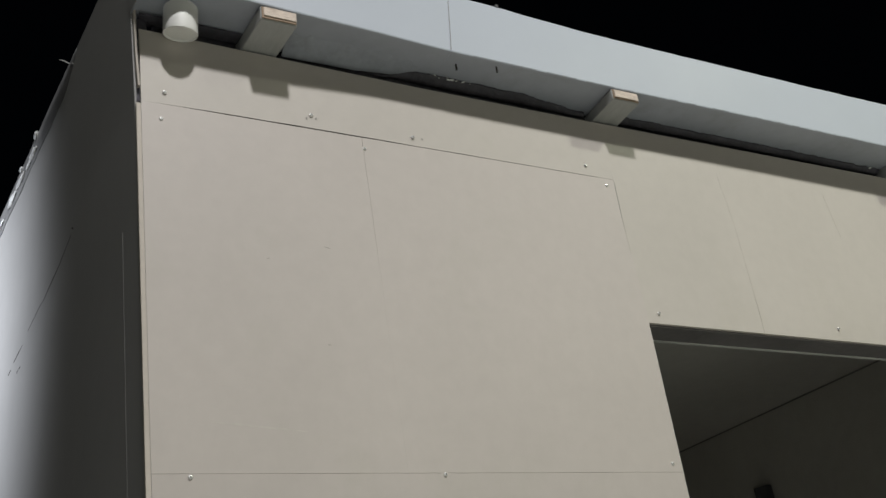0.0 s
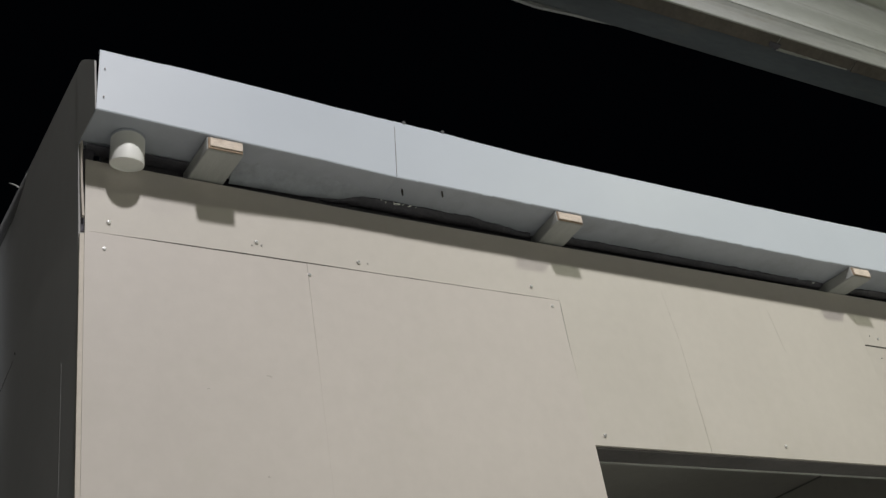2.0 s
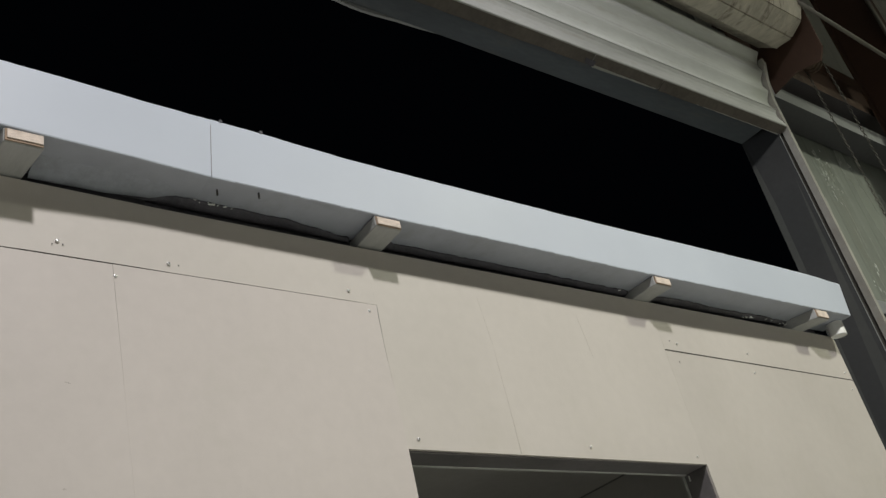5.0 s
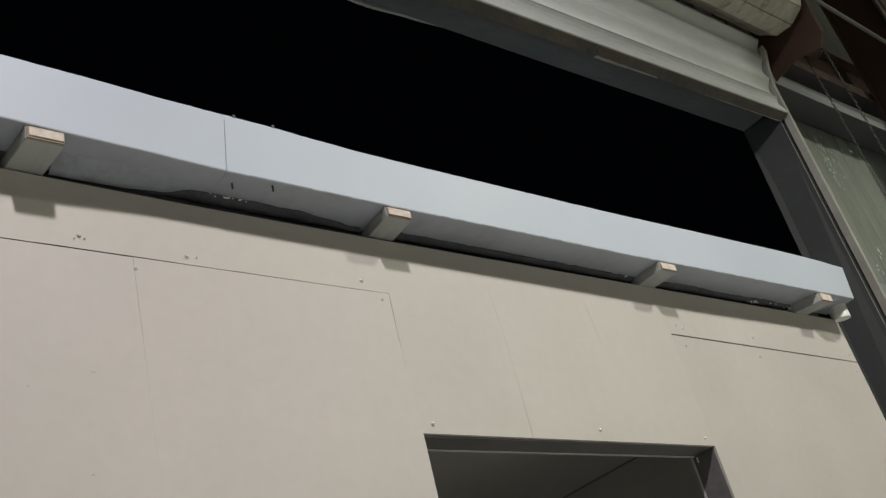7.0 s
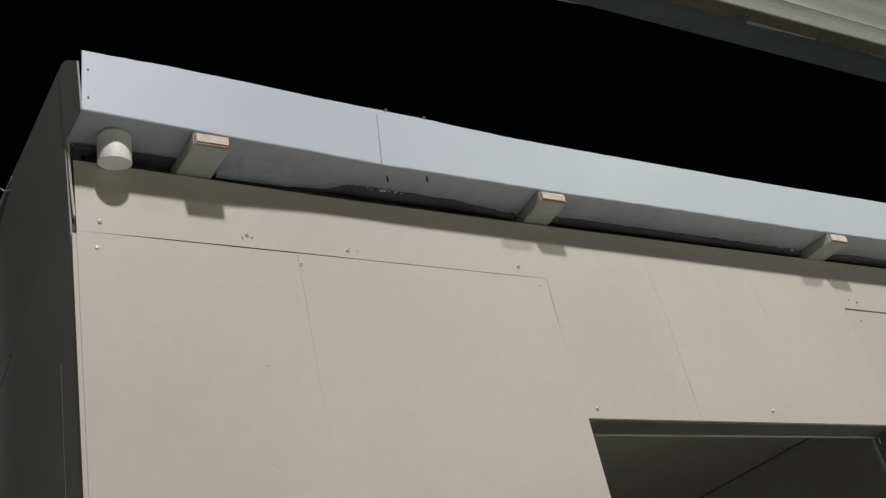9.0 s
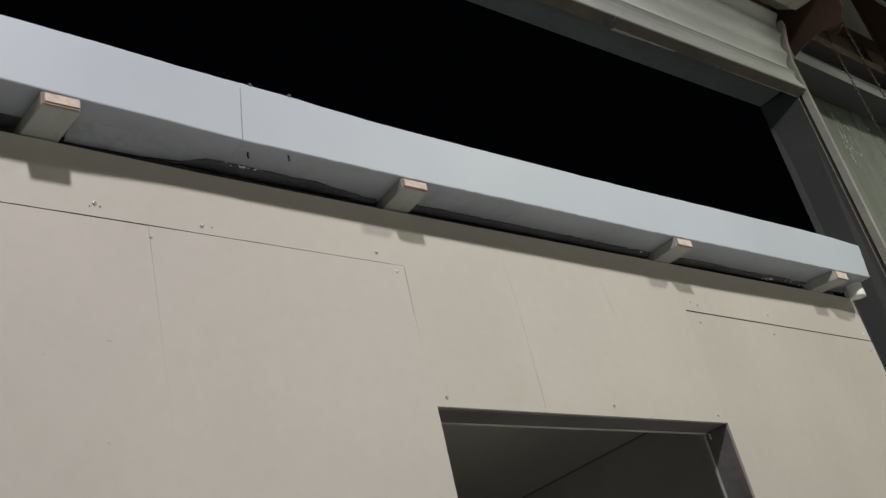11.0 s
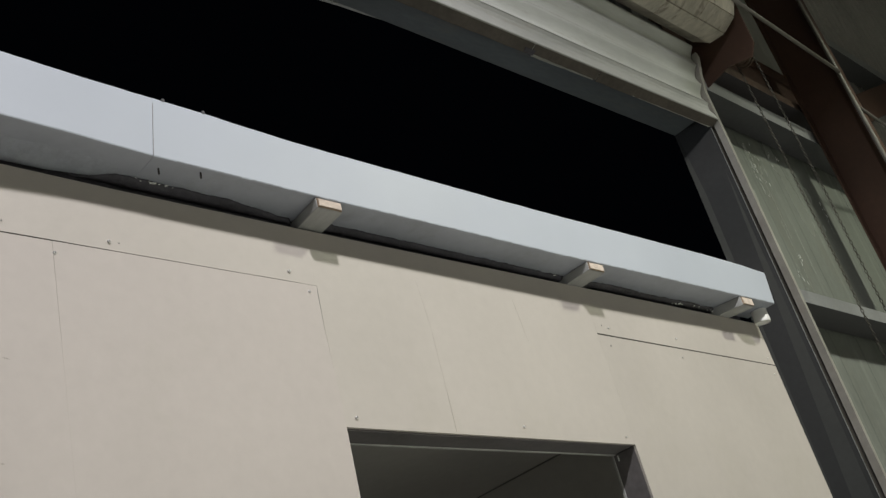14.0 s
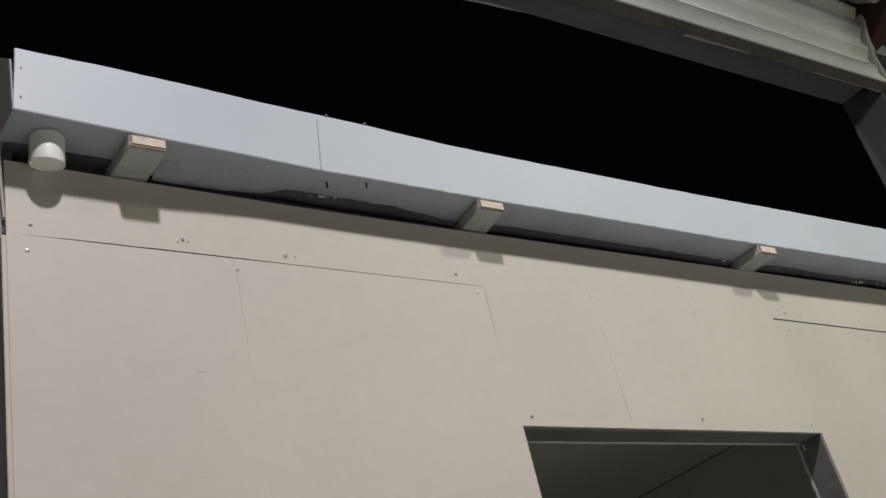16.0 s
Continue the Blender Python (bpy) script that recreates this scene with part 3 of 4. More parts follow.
# head, jambs and the core of the front wall behind the boards
bm = bmesh.new()
prism(bm, [(lean(0) + 0.008, 0.0095, 0.0), (DX0 - 0.002, 0.0095, 0.0), (DX0 - 0.002, 0.0095, 2.50), (lean(2.5) + 0.008, 0.0095, 2.50)], (0, 0.0785, 0))
part("wall_core", bm, M_STUD, cabin)
part("wall_core", box(bmesh.new(), DX0 - 0.001, DX1 + 0.001, 0.0095, 0.088, HEAD0 + 0.008, 2.50), M_STUD, cabin)
part("wall_core", box(bmesh.new(), DX1 + 0.002, W - 0.004, 0.0095, 0.088, 0.0, 2.50), M_STUD, cabin)
wf = part("opening_frame", box(bmesh.new(), DX0 - 0.001, DX1 + 0.001, 0.0096, 0.0875, HEAD0 - 0.005, HEAD0 + 0.007, 0.001), M_STUD, cabin, "grey steel stud head of the opening")
boxed("lip", (DX0 + 0.002, DX1 - 0.004, 0.0885, 0.0965, HEAD0 - 0.007, HEAD0 + 0.012), M_LIP, wf)
boxed("lip", (DX1 - 0.004, DX1 + 0.004, 0.0975, 0.1055, 0.0, HEAD0 - 0.008), M_LIP, wf)
# small clip, its shine painted as near-white
boxed("clip", (DX1 - 0.0045, DX1 - 0.0017, 0.078, 0.082, HEAD0 - 0.030, HEAD0 - 0.012), M_GLINT, wf)
boxed("jamb_stud", (DX1 - 0.0015, DX1 + 0.001, 0.0096, 0.0970, 0.0, HEAD0 - 0.008), M_STUD, wf)

# room inside
boxed("room_ceiling", (0.05, 3.33, 0.107, 3.0, 2.38, 2.40), M_ROOM, cabin)
boxed("room_wall", (3.31, 3.33, 0.107, 2.9, 0.0, 2.376), M_ROOM, cabin)
boxed("room_wall", (0.10, 3.305, 2.9, 2.92, 0.0, 2.376), M_ROOM, cabin)
boxed("room_wall", (0.06, 0.08, 0.107, 2.89, 0.0, 2.376), M_ROOM, cabin)
boxed("cornice_gap", (3.3035, 3.3095, 0.12, 2.88, 2.3735, 2.3795), M_TRIM, cabin, 0, "dark open joint along the room ceiling")
boxed("room_floor", (0.0, 3.6, 0.0095, 2.95, -0.06, -0.004), M_ROOM, cabin)
boxed("junction_box", (3.270, 3.308, 1.765, 1.855, 1.93, 2.045), M_SKID, cabin, 0.004, "small dark box on the room wall")


# side walls, roof and skids
def side_at(s, z, out=0.0):
    """A place on the leaning side wall, s along it, standing off by out."""
    return Vector((-0.031 - (z - 2.374) * (0.061 if z > 2.374 else 0.045), 0.012, 0)) + SD * s - SN * out + Vector((0, 0, z))


def side_panel(s0, s1, z0, z1, t, off, name, material, label=""):
    bm = bmesh.new()
    prism(bm, [side_at(s, z, -off) for s, z in ((s0, z0), (s0, z1), (s1, z1), (s1, z0))], SN * t)
    return part(name, bm, material, cabin, label)


# side wall with a rounded top corner
SIDE_TOP = 2.852
bm = bmesh.new()
rings = []
for s in (0.0, 0.006, 0.016, 0.030, 0.05, 0.075, 0.2, 0.4, 0.6, 0.9, 1.2, 1.6, 2.2, 3.0):
    end = SIDE_TOP - 0.006 * (1 - min(1, (s + 0.012) / 0.05)) ** 2.0
    zs = [-0.02, 0.8, 1.6, 2.1, 2.4, 2.6, 2.7, end]
    rings.append([side_at(s, z) for z in zs] + [side_at(s, z, -0.012) for z in zs[::-1]])
sweep(bm, rings)
part("side_wall", bm, M_SIDE, cabin, "grey painted side panel lit at its far end")
side_panel(0.1015, 0.1032, -0.02, 2.13, 0.0012, -0.0006, "trim_edge", M_TRIM, "thin pale trim line down the side panel")
# loose strip bowed off the corner above the joint
bm = bmesh.new()
rings = []
for i in range(13):
    f = i / 12
    z = 2.424 + 0.202 * f
    x = -0.0285 - 0.0145 * f - 0.0015 * math.sin(math.pi * f)
    rings.append([(x, -0.001, z), (x + 0.0042, -0.003, z), (x + 0.0042, 0.009, z), (x, 0.010, z)])
sweep(bm, rings)
part("corner_strip", bm, M_EDGE, cabin, "loose pale corner strip")
# added black filler for the shade behind the loose strip
bm = bmesh.new()
prism(bm, [(-0.028, 0.0112, 2.392), (-0.012, 0.0112, 2.392), (-0.012, 0.0112, 2.612), (-0.040, 0.0112, 2.612)], (0, 0.02, 0))
part("corner_post", bm, M_BLACK, cabin)
bm = bmesh.new()
prism(bm, [(lean(z) + d, -0.001, z) for z, d in ((0.0, -0.0095), (0.0, -0.0003), (2.379, -0.0003), (2.379, -0.0095))], (0, 0.010, 0))
part("corner_edge", bm, M_EDGE, cabin, "pale board edge at the corner")
boxed("side_wall", (W - 0.044, W - 0.002, 0.090, 3.0, -0.02, 2.62), M_SIDE, cabin)
boxed("roof_panel", (0.06, 3.55, 0.10, 2.98, 2.66, 2.72), M_SIDE, cabin)
boxed("back_wall", (-0.3, 3.6, 3.01, 3.06, -0.02, 2.70), M_SIDE, cabin)
# black sheet added for the darkness of the open roof cavity
boxed("membrane", (0.012, 3.58, 0.040, 0.085, 2.505, 2.66), M_BLACK, cabin, 0, "black backing for the shade in the gap under the gutter")
for x in (0.3, 3.2):
    boxed("skid", (x - 0.07, x + 0.07, 0.05, 2.95, GZ, -0.065), M_SKID, cabin, 0.006)

# seam and scratches on the side panel
for a, b, w in (((0.624, 2.309), (0.80, 2.283), 0.0022), ((0.52, 2.335), (0.624, 2.309), 0.0007), ((1.049, 2.254), (1.157, 2.244), 0.0022), ((0.82, 2.285), (0.98, 2.27), 0.0006), ((0.499, 2.343), (0.507, 2.352), 0.006), ((1.20, 2.235), (1.23, 2.231), 0.003), ((1.103, 2.198), (1.110, 2.194), 0.004), ((1.074, 2.199), (1.080, 2.196), 0.003)):
    bm = bmesh.new()
    prism(bm, [side_at(s, z, 0.001) for s, z in ((a[0], a[1] - w * 0.3), (b[0], b[1] - w * 0.5), (b[0] + 0.004, b[1]), ((a[0] + b[0]) / 2, (a[1] + b[1]) / 2 + w * 0.7), (a[0] - 0.003, a[1]))], SN * 0.0022)
    part("seam_crack", bm, M_HOLE, cabin)

# membrane lapped over the side wall's top edge
bm = bmesh.new()
rings = []
for i in range(121):
    s = 0.44 + 2.48 * i / 120
    zt = SIDE_TOP
    j = 0.006 * noise.noise((s * 5, 7, 0)) + 0.005 * noise.noise((s * 17, 7, 0))
    h = 0.004 + 0.066 * min(1, (s - 0.44) / 0.14) ** 0.6
    k = min(1, (s - 0.43) / 0.25)
    rings.append([side_at(s, zt + v, -u) for u, v in ((-0.0004, -h + j), (-0.0004 - 0.0018 * k + j * 0.1 * k, -h + 0.004 + j), (-0.0004 - 0.0026 * k + j * 0.2 * k, -h * 0.4), (-0.0004 - 0.0016 * k, 0.001 * k), (0.014, 0.003 * k + j * 0.3 * k), (0.014, 0.0005), (-0.0004, -0.002))])
sweep(bm, rings)
smooth(part("capping", bm, M_CAP, cabin, "dark grey membrane lapped over the side wall"))


def crumple(name, at, along, size, seed, label, material=M_FILM):
    """A crushed scrap of film."""
    bm = bmesh.new()
    bmesh.ops.create_icosphere(bm, subdivisions=3, radius=1)
    q = Vector(along).to_track_quat("X", "Z")
    for v in bm.verts:
        d = 0.7 + 0.6 * abs(noise.noise(v.co * 2.3 + Vector((seed, 0, 0)))) + 0.3 * noise.noise(v.co * 6 + Vector((0, seed, 0)))
        c = Vector((v.co.x * size[0], v.co.y * size[1], v.co.z * size[2])) * d
        v.co = q @ c + Vector(at)
    return tagged(smooth(part(name, bm, material)), label, "plastic film", "scraps of film")


bm = bmesh.new()
rings = []
for sa, za, o, r in ((0.46, 2.815, 0.004, 0.001), (0.49, 2.832, 0.007, 0.0024), (0.505, 2.848, 0.010, 0.0028), (0.515, 2.858, 0.016, 0.0024), (0.520, 2.862, 0.026, 0.0012)):
    rings.append([side_at(sa, za, o) + Vector((r * math.cos(a), 0.5 * r * math.sin(a), r * math.sin(a))) for a in (0, 1.05, 2.09, 3.14, 4.19, 5.24)])
sweep(bm, rings)
tagged(smooth(part("film_curl", bm, M_SIDE)), "thin pale curl of torn film on the side wall edge", "plastic film")
for s, z, o, size, seed in ((0.885, 2.853, 0.004, (0.022, 0.007, 0.013), 2.0), (0.925, 2.812, 0.005, (0.050, 0.006, 0.013), 6.0), (0.985, 2.806, 0.005, (0.030, 0.004, 0.009), 3.0), (1.085, 2.852, 0.004, (0.016, 0.005, 0.008), 9.0), (1.09, 2.814, 0.005, (0.060, 0.006, 0.014), 4.0), (1.21, 2.812, 0.005, (0.070, 0.006, 0.014), 5.0), (1.45, 2.808, 0.005, (0.12, 0.006, 0.014), 8.0)):
    crumple("film_scrap", side_at(s, z, o), SD, size, seed, "crumpled shiny film stuck on the dark membrane")


# screws and nail holes
def screw(x, z, parent, r=0.0047):
    """A domed head with a cross recess."""
    bm = bmesh.new()
    n = 12
    ring = lambda rr, y: [(x + rr * math.cos(2 * math.pi * i / n), y, z + rr * math.sin(2 * math.pi * i / n)) for i in range(n)]
    sweep(bm, [ring(r, -0.0005), ring(r * 0.97, -0.0026), ring(r * 0.75, -0.0042), ring(r * 0.40, -0.0050), ring(r * 0.15, -0.0040)])
    # recess faces get a dark colour for the shade inside
    for f in bm.faces:
        c = f.calc_center_median()
        f.material_index = 1 if (c.x - x) ** 2 + (c.z - z) ** 2 < (0.36 * r) ** 2 and c.y < -0.003 else 0
    return smooth(part("screw", bm, [M_SCREW, M_TRIM], parent))


def hole(x, z, parent, r=0.0017):
    bm = bmesh.new()
    tube(bm, (x, -0.0024, z), (x, -0.0004, z), r, 8)
    return part("nail_hole", bm, M_TRIM, parent)


for x, z in ((0.026, 2.416), (0.354, 2.424), (0.608, 2.411), (1.109, 2.418)):
    screw(x, z, b_left_top)
screw(0.020, 2.347, b_left_a)
screw(0.080, 1.592, b_left_low)
for x, z in ((0.479, 2.355), (1.164, 2.364), (1.173, 1.625)):
    screw(x, z, b_left_b)
screw(0.587, 1.5985, b_left_low)
screw(1.238, 2.005, b_mid_a)
screw(1.870, 2.011, b_mid_b, 0.0038)
screw(2.363, 1.999, b_mid_b, 0.0030)
for x, z in ((2.480, 2.420), (2.905, 2.428), (3.587, 2.413)):
    screw(x, z, b_right_top, 0.0036)
hole(2.458, 2.347, b_right, 0.0026)
for x, z in ((2.899, 2.346), (3.587, 2.337)):
    screw(x, z, b_right, 0.0034)
for x, z, r in ((0.343, 2.414, 0.0015), (0.366, 2.417, 0.0018), (0.633, 2.411, 0.0014)):
    hole(x, z, b_left_top, r)
hole(2.443, 2.427, b_right_top)

# faint scuffs on the boards
M_SCUFF = mat("scuffed_board", (0.555, 0.518, 0.483), 0.6, var=0.05, big=30, small=80, bump=0.05)
M_MARK = mat("dirty_mark", (0.46, 0.42, 0.39), 0.7, var=0.15, big=40)


def scuff(x0, x1, z0, z1, h, seed, material):
    """A thin rubbed patch with a ragged outline."""
    up, low = [], []
    for i in range(25):
        f = i / 24
        x, z = x0 + (x1 - x0) * f, z0 + (z1 - z0) * f
        w = h * math.sin(math.pi * f) ** 0.5 * (0.6 + 0.8 * noise.noise((f * 9, seed, 0)))
        up.append((x, -0.0021, z + abs(w) + 0.0002))
        low.append((x, -0.0021, z - abs(w) * 0.6 - 0.0002))
    bm = bmesh.new()
    prism(bm, up + low[::-1], (0, 0.0004, 0))
    part("scuff_mark", bm, material, b_left_a)


def hairline(pts, w, parent):
    """A fine crack in the paint."""
    bm = bmesh.new()
    n = 30
    up = []
    for i in range(n + 1):
        z = pts[0][1] + (pts[1][1] - pts[0][1]) * i / n
        x = pts[0][0] + (pts[1][0] - pts[0][0]) * i / n + 0.0012 * noise.noise((z * 22, 5, 1)) + 0.0005 * noise.noise((z * 90, 5, 1))
        up.append((x, z, w * (0.25 + math.sin(math.pi * i / n))))
    prism(bm, [(x - h, -0.00035, z) for x, z, h in up] + [(x + h, -0.00035, z) for x, z, h in up[::-1]], (0, 0.0003, 0))
    part("hairline_crack", bm, M_MARK, parent)


hairline(((1.9945, 2.465), (2.012, 2.315)), 0.0007, b_mid_b)
hairline(((1.573, 2.470), (1.5865, 2.310)), 0.0005, b_mid_a)
hairline(((1.5862, 2.300), (1.5865, 1.995)), 0.0006, b_mid_b)
scuff(0.118, 0.303, 1.694, 1.680, 0.004, 1.0, M_SCUFF)
scuff(0.356, 0.364, 1.862, 1.861, 0.0035, 3.0, M_MARK)
scuff(0.236, 0.242, 2.044, 2.045, 0.002, 4.0, M_MARK)
scuff(0.362, 0.377, 2.086, 2.083, 0.002, 6.0, M_MARK)

# ---- gutter on timber blocks ----
gutter = thing("box_gutter", "white steel box gutter along the cabin eave", "gutter")
GB = 0.030
SEAM = 0.697


def gf(x):
    """The gutter's front, bowed in a little at the joint."""
    return ease(x, ((-0.034, -0.1152), (0.30, -0.1118), (0.55, -0.102), (SEAM, -0.0995), (1.2, -0.1012), (1.6, -0.1038), (2.2, -0.1068), (2.7, -0.1105), (3.66, -0.1115)))


def gz(x):
    """The gutter's underside: it dips to the joint and rises gently beyond."""
    return ease(x, ((-0.034, 2.6240), (0.30, 2.6157), (0.50, 2.618), (SEAM, 2.6132), (1.2, 2.6108), (1.7, 2.6132), (2.2, 2.6130), (2.7, 2.6192), (3.66, 2.6327)))


def gt(x):
    """The gutter's upper edge."""
    return ease(x, ((-0.04, 2.7991), (0.15, 2.8027), (0.45, 2.8010), (SEAM, 2.7985), (0.85, 2.7958), (1.1, 2.7867), (1.4, 2.7840), (1.9, 2.7848), (2.3, 2.7875), (2.7, 2.7926), (3.2, 2.8028), (3.46, 2.8018), (3.69, 2.7941)))


def trough(x0, x1, n, out=0.0, skew=0.0):
    """Front and underside of folded sheet with a rolled, wavy top edge; skew leans its far end outwards."""
    rings = []
    for i in range(n + 1):
        x = x0 + (x1 - x0) * i / n
        b = gz(x) - out
        w = 0.0020 * noise.noise((x * 2.2, 0, 9)) + 0.0012 * noise.noise((x * 9, 0, 9)) + 0.0013 * noise.noise((x * 27, 0, 9))
        f = gf(x) - out + 0.0012 * noise.noise((x * 1.7, 4, 0))
        t = gt(x) + w
        rings.append([(x, GB, b), (x, f + 0.004, b), (x, f + 0.0012, b + 0.0012), (x, f, b + 0.004), (x, f - 0.001, t - 0.006), (x, f + 0.001, t), (x, f + 0.008, t + 0.002), (x, f + 0.012, t - 0.004), (x, f + 0.010, t - 0.005), (x, f + 0.006, t - 0.002), (x, f + 0.0025, t - 0.006), (x, f + 0.0025, b + 0.004), (x, GB, b + 0.002)])
    if x0 < 0:
        rings[0] = [(x - 0.10 * max(0, y - gf(x0) - 0.004), y, z) for x, y, z in rings[0]]
    else:
        rings[0] = [(x + 0.013 * (z - gz(x0)) / 0.176, y, z) for x, y, z in rings[0]]
    rings[-1] = [(x + skew * (z - gz(x1)) / 0.165, y, z) for x, y, z in rings[-1]]
    bm = bmesh.new()
    sweep(bm, rings)
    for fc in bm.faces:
        # downward faces get the steel with shade in its colour
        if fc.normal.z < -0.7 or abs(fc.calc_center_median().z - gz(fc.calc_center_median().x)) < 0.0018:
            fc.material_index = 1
    return bm


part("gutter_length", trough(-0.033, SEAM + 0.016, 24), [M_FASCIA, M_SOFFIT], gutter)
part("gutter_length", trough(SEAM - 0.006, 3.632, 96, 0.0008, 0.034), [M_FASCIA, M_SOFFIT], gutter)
bm = bmesh.new()
prism(bm, [(SEAM - 0.0075 + k * 0.013, gf(SEAM) - 0.0012 - d, gz(SEAM) + 0.004 + 0.164 * k) for k, d in ((0, 0), (1, 0), (1, 0.0012), (0, 0.0012))], (0.0012, 0, 0))
part("lap_joint", bm, M_STUD, gutter)
bm = bmesh.new()
x, b = 3.6335, gz(3.66)
prism(bm, [(x + 0.034 * (z - b) / 0.165, y, z) for y, z in ((gf(x) + 0.001, b + 0.001), (GB, b + 0.001), (GB, b + 0.168), (gf(x) + 0.01, gt(3.69) - 0.002), (gf(x) + 0.001, gt(3.69) - 0.006))], (0.002, 0, 0))
part("end_cap", bm, M_FASCIA, gutter)
# grey end flashing that joins the gutter to the side panel
bm = bmesh.new()
prism(bm, [side_at(a, z, 0.0008) for a, z in ((-0.122, 2.629), (0.004, 2.629), (0.004, 2.847), (-0.016, 2.849), (-0.030, 2.845), (-0.050, 2.832), (-0.072, 2.814), (-0.122, 2.769))], SN * 0.004)
part("end_flashing", bm, M_SIDE, gutter, "grey end flashing beside the side panel")


def rivet(x, y, z, d, r=0.0017):
    bm = bmesh.new()
    tube(bm, (x, y, z), Vector((x, y, z)) + Vector(d) * 0.003, r, 8)
    return part("rivet", bm, M_STUD, gutter)


rivet(-0.020, gf(0) - 0.001, 2.743, (0, -1, 0))
rivet(-0.019, gf(0) - 0.001, 2.662, (0, -1, 0))
for x in (0.733, 0.847):
    bm = bmesh.new()
    tube(bm, (x, gf(x) - 0.003, gt(x) + 0.003), (x, gf(x) + 0.016, gt(x) + 0.006), 0.005, 8)
    part("edge_screw", bm, M_SKID, gutter)
for x, y in ((0.721, -0.062), (0.824, -0.085)):
    bm = bmesh.new()
    box(bm, x, x + 0.0035, y, y + 0.0035, gz(x) - 0.019, gz(x) - 0.001)
    part("screw_tip", bm, M_HOLE, gutter)


def support_block(x0, w, h, rim, skew):
    """A block whose outer end is skew sideways of the inner one."""
    z1, fy = gz(x0 + w / 2) - 0.0025, gf(x0 + w / 2)
    b = thing("support_block", "short painted timber block under the gutter, raw at its end", "timber block", "blocks under the gutter")

    def slab(xa, xb, ya, yb, za, zb, bevel):
        bm = box(bmesh.new(), xa, xb, ya, yb, za, zb, bevel)
        for v in bm.verts:
            v.co.x += skew * (v.co.y - fy) / 0.14
        return bm

    part("block", slab(x0, x0 + w, fy + 0.002, 0.038, z1 - h, z1, 0.002), M_BLOCK, b)
    part("end_rim", slab(x0 + 0.002, x0 + w - 0.002, fy - 0.0005, fy + 0.0025, z1 - h + 0.003, z1 - 0.002, 0.0008), M_RIM, b, "brown rim round the raw end")
    part("end_grain", slab(x0 + 0.006, x0 + w - 0.003, fy - 0.003, fy - 0.0006, z1 - h + rim, z1 - 0.004, 0.0008), M_GRAIN, b, "raw pinkish end grain")
    return b


for x, w, h, rim, skew in ((0.209, 0.084, 0.037, 0.009, -0.014), (1.167, 0.086, 0.033, 0.006, 0.006), (2.328, 0.086, 0.034, 0.005, -0.006), (3.345, 0.088, 0.040, 0.005, -0.04)):
    support_block(x, w, h, rim, skew)


def drain_pipe(x, y, bottom, r, cut, tilt, label):
    """A short pipe whose lower end is cut askew."""
    p = thing("drain_pipe", label, "drain pipe", "drain pipes of the gutter")
    n, zt = 40, gz(x) - 0.0005

    def ring(rr, f):
        """A ring a share f of the way down."""
        out = []
        for i in range(n):
            c, s_ = math.cos(2 * math.pi * i / n), math.sin(2 * math.pi * i / n)
            low = bottom + cut * rr * s_
            out.append((x + rr * c + tilt[0] * f, y + rr * s_ + tilt[1] * f, zt + (low - zt) * f))
        return out

    bm = bmesh.new()
    sweep(bm, [ring(r, 0), ring(r, 0.03), ring(r, 0.5), ring(r, 0.975), ring(r - 0.0006, 1), ring(r - 0.003, 1), ring(r - 0.0032, 0.94)])
    pipe = part("pipe", bm, M_PVC, p)
    for poly in pipe.data.polygons:
        poly.use_smooth = abs(poly.normal.z) < 0.5
    bm = bmesh.new()
    tube(bm, (x, y, zt - 0.004), (x, y, zt - 0.0005), r + 0.002, 28, r)
    # the collar shares the underside's shade-darkened colour
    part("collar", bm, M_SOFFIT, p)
    return p


drain_pipe(0.0510, -0.038, 2.550, 0.0372, 0.24, (0, 0), "short white plastic drain pipe under the gutter end")
drain_pipe(3.608, -0.040, 2.566, 0.034, 0.1, (-0.012, -0.004), "short tilted white plastic drain pipe under the gutter end")


# tarry sealant, a black gap band and scraps at the back of the gutter
def sealant(x0, x1, n, edge, label, material=M_BLACK):
    """A ragged band under the back of the gutter, reaching out to edge(x)."""
    bm = bmesh.new()
    rings = []
    for i in range(n + 1):
        x = x0 + (x1 - x0) * i / n
        y = edge(x) - 0.005 * abs(noise.noise((x * 9, 3, 2))) + 0.005 * noise.noise((x * 30, 3, 2)) + 0.003 * noise.noise((x * 90, 3, 2))
        y = min(y, 0.026)
        z = gz(x) - 0.0022
        rings.append([(x, 0.029, z), (x, y, z), (x, y + 0.002, z - 0.003), (x, max(y + 0.003, 0.014), z - 0.010), (x, 0.029, z - 0.012)])
    sweep(bm, rings)
    return tagged(smooth(part("sealant", bm, material)), label, "sealant")


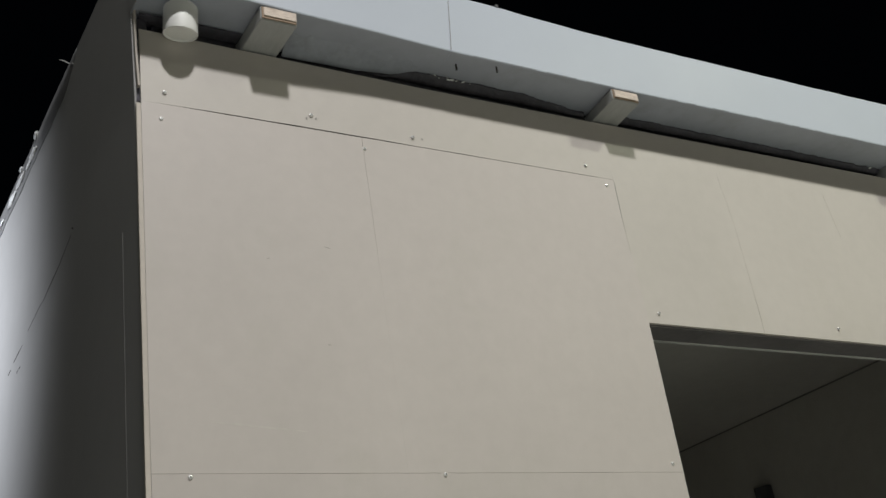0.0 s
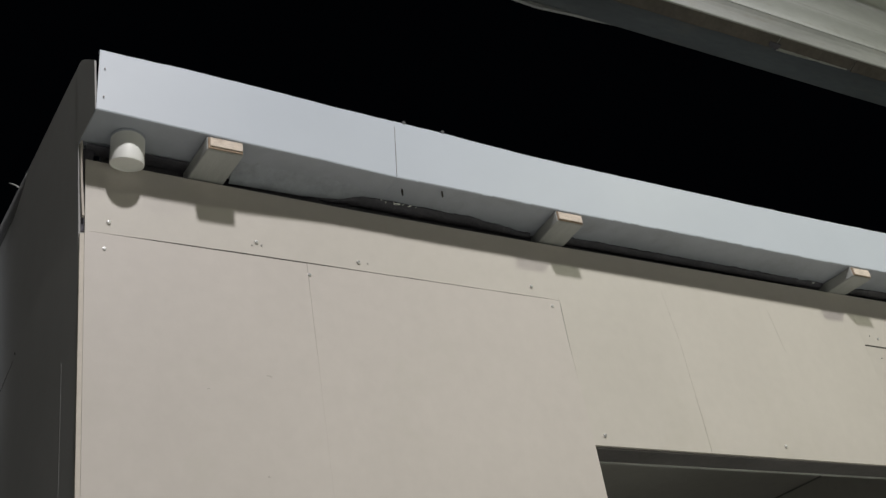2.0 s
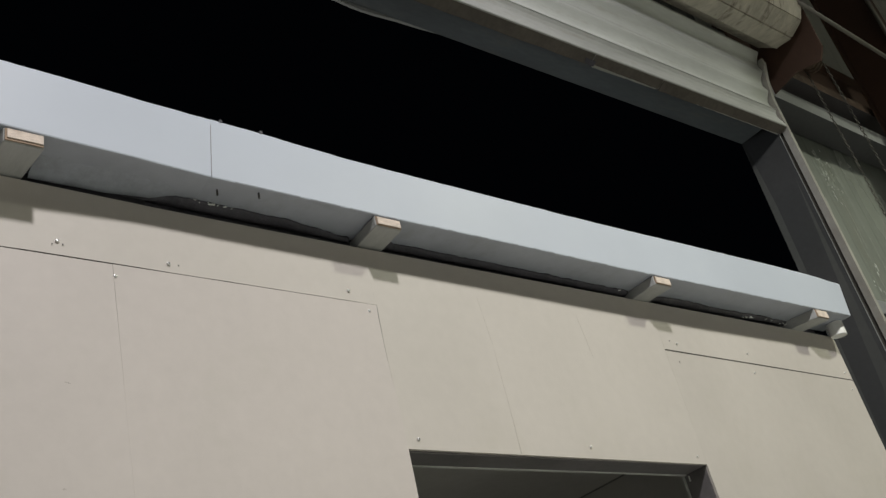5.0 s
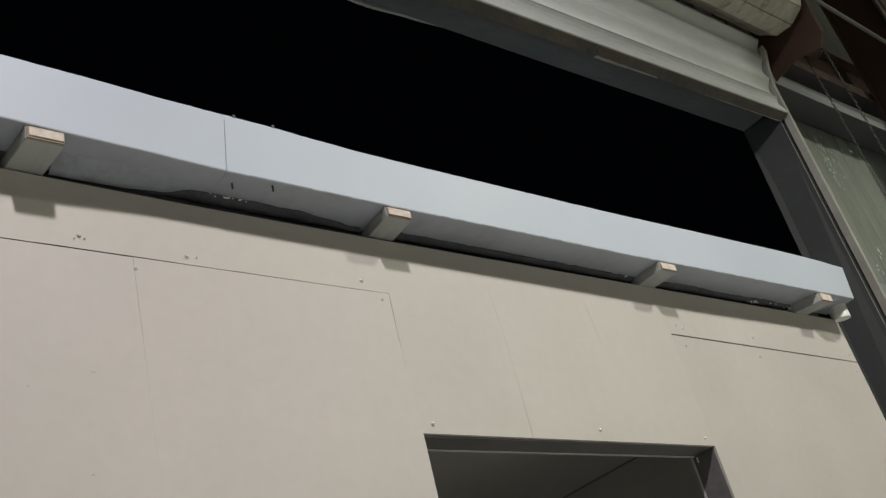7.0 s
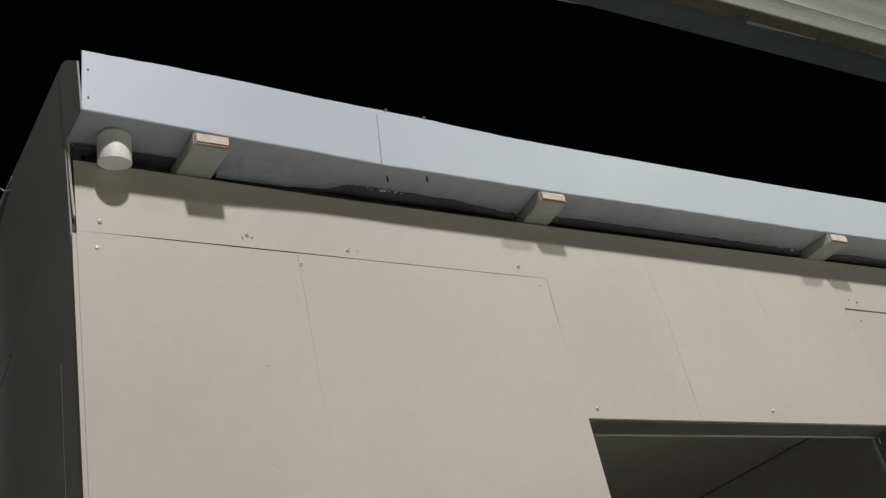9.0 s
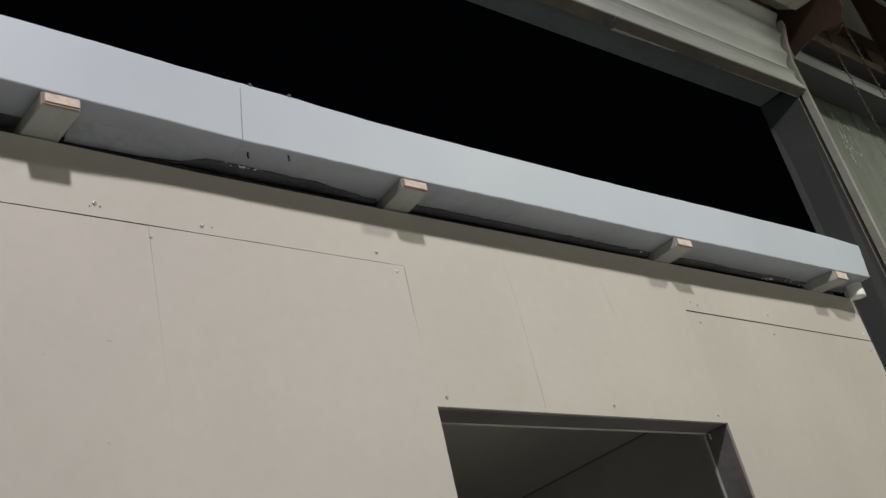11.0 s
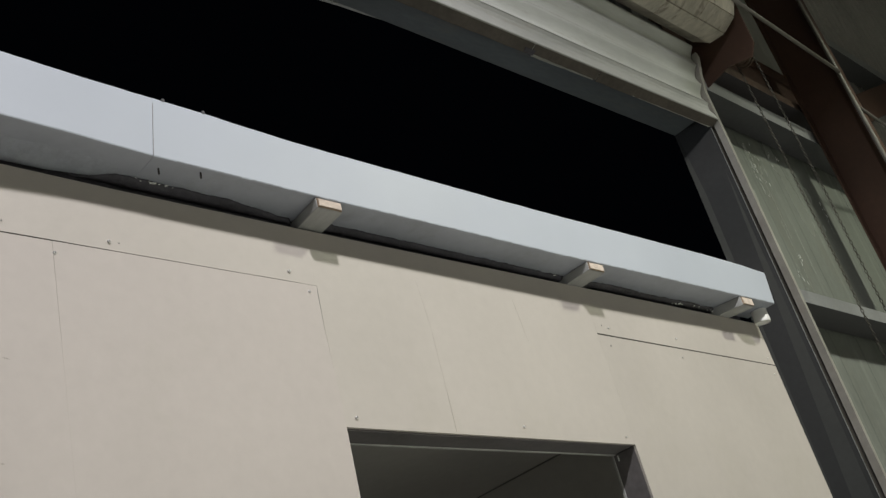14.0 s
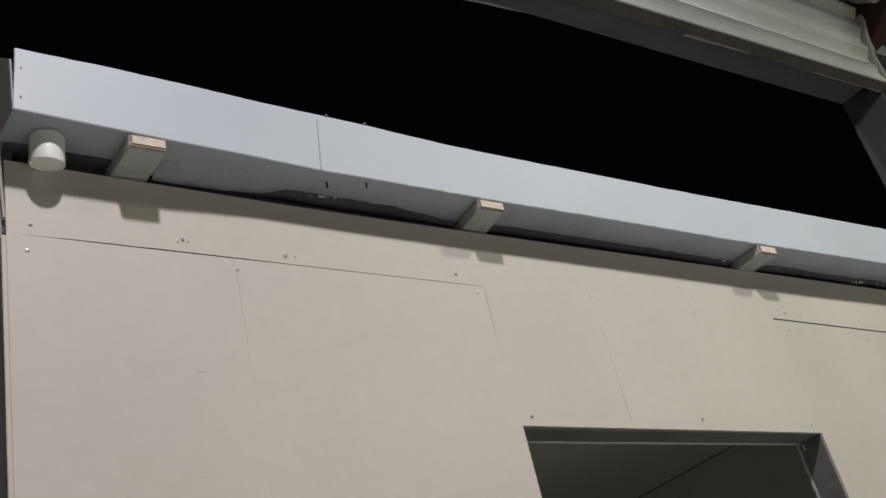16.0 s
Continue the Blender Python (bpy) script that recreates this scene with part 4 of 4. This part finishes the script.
sealant(0.52, 1.160, 220, lambda x: ease(x, ((0.52, 0.026), (0.57, 0.024), (0.62, 0.003), (0.67, -0.005), (0.95, -0.004), (1.02, 0.004), (1.16, 0.020))), "smeared black sealant under the gutter joint")
sealant(2.44, 3.315, 200, lambda x: 0.005 - 0.010 * math.exp(-((x - 2.62) / 0.12) ** 2) - 0.006 * math.exp(-((x - 3.1) / 0.08) ** 2), "lumpy dark grey sealant under the back of the gutter", M_TAR_GREY)
# this band only widens the dark open gap behind the gutter
sealant(1.262, 2.318, 160, lambda x: 0.003, "black band along the back of the gutter for its shaded gap")
bm = bmesh.new()
rings = []
for i in range(61):
    x = 0.297 + 0.34 * i / 60
    e = 0.003 * noise.noise((x * 13, 8, 2)) + 0.0015 * noise.noise((x * 40, 8, 2))
    f = min(1, (0.637 - x) / 0.16)
    z = gz(x) - 0.0021
    g = 0.004 * noise.noise((x * 17, 1, 4)) + 0.003 * noise.noise((x * 50, 1, 4))
    rings.append([(x, -0.072, z + 0.0060), (x, -0.045, z + 0.0030 + g), (x, -0.025, z + 0.0004 - 0.002 * f + g), (x, -0.010, z - 0.006 * f), (x, 0.006, z - (0.013 + e) * f), (x, 0.014, z - (0.020 + e) * f), (x, 0.020, z - 0.019 * f)])
sweep(bm, rings, False)
smear = part("sealant_smear", bm, M_GRIME)
tagged(smooth(smear), "dirty grey sealant smeared between gutter and boards", "sealant")
# black strip added where the gap at the gutter end lies in shade
tagged(boxed("membrane_strip", (-0.030, 0.2095, -0.006, 0.029, gz(0.1) - 0.009, gz(0.1) - 0.0045), M_BLACK), "black strip for the shaded gap under the gutter end", "membrane")
random.seed(4)
# film crumbs whose glint is put into a near-white colour
for x, y, n, big in ((0.705, -0.008, 7, 0.4), (0.765, -0.003, 2, 0.6), (0.76, -0.004, 4, 0.3), (3.04, 0.014, 7, 0.7), (3.17, 0.008, 4, 0.4), (3.28, 0.012, 4, 0.6), (2.231, 0.0, 1, 0.5)):
    for i in range(n):
        px = x + random.uniform(-0.03, 0.03)
        size = random.uniform(0.006, 0.016) * big
        crumple("film_scrap", (px, y + random.uniform(-0.006, 0.006), gz(px) - (0.006 if y < -0.001 else 0.013)), (1, random.uniform(-0.6, 0.6), random.uniform(-0.5, 0.5)), (size, size * 0.4, size * 0.35), random.uniform(0, 50), "crumb of sealant film under the gutter, whitened for its glint", M_GLINT)
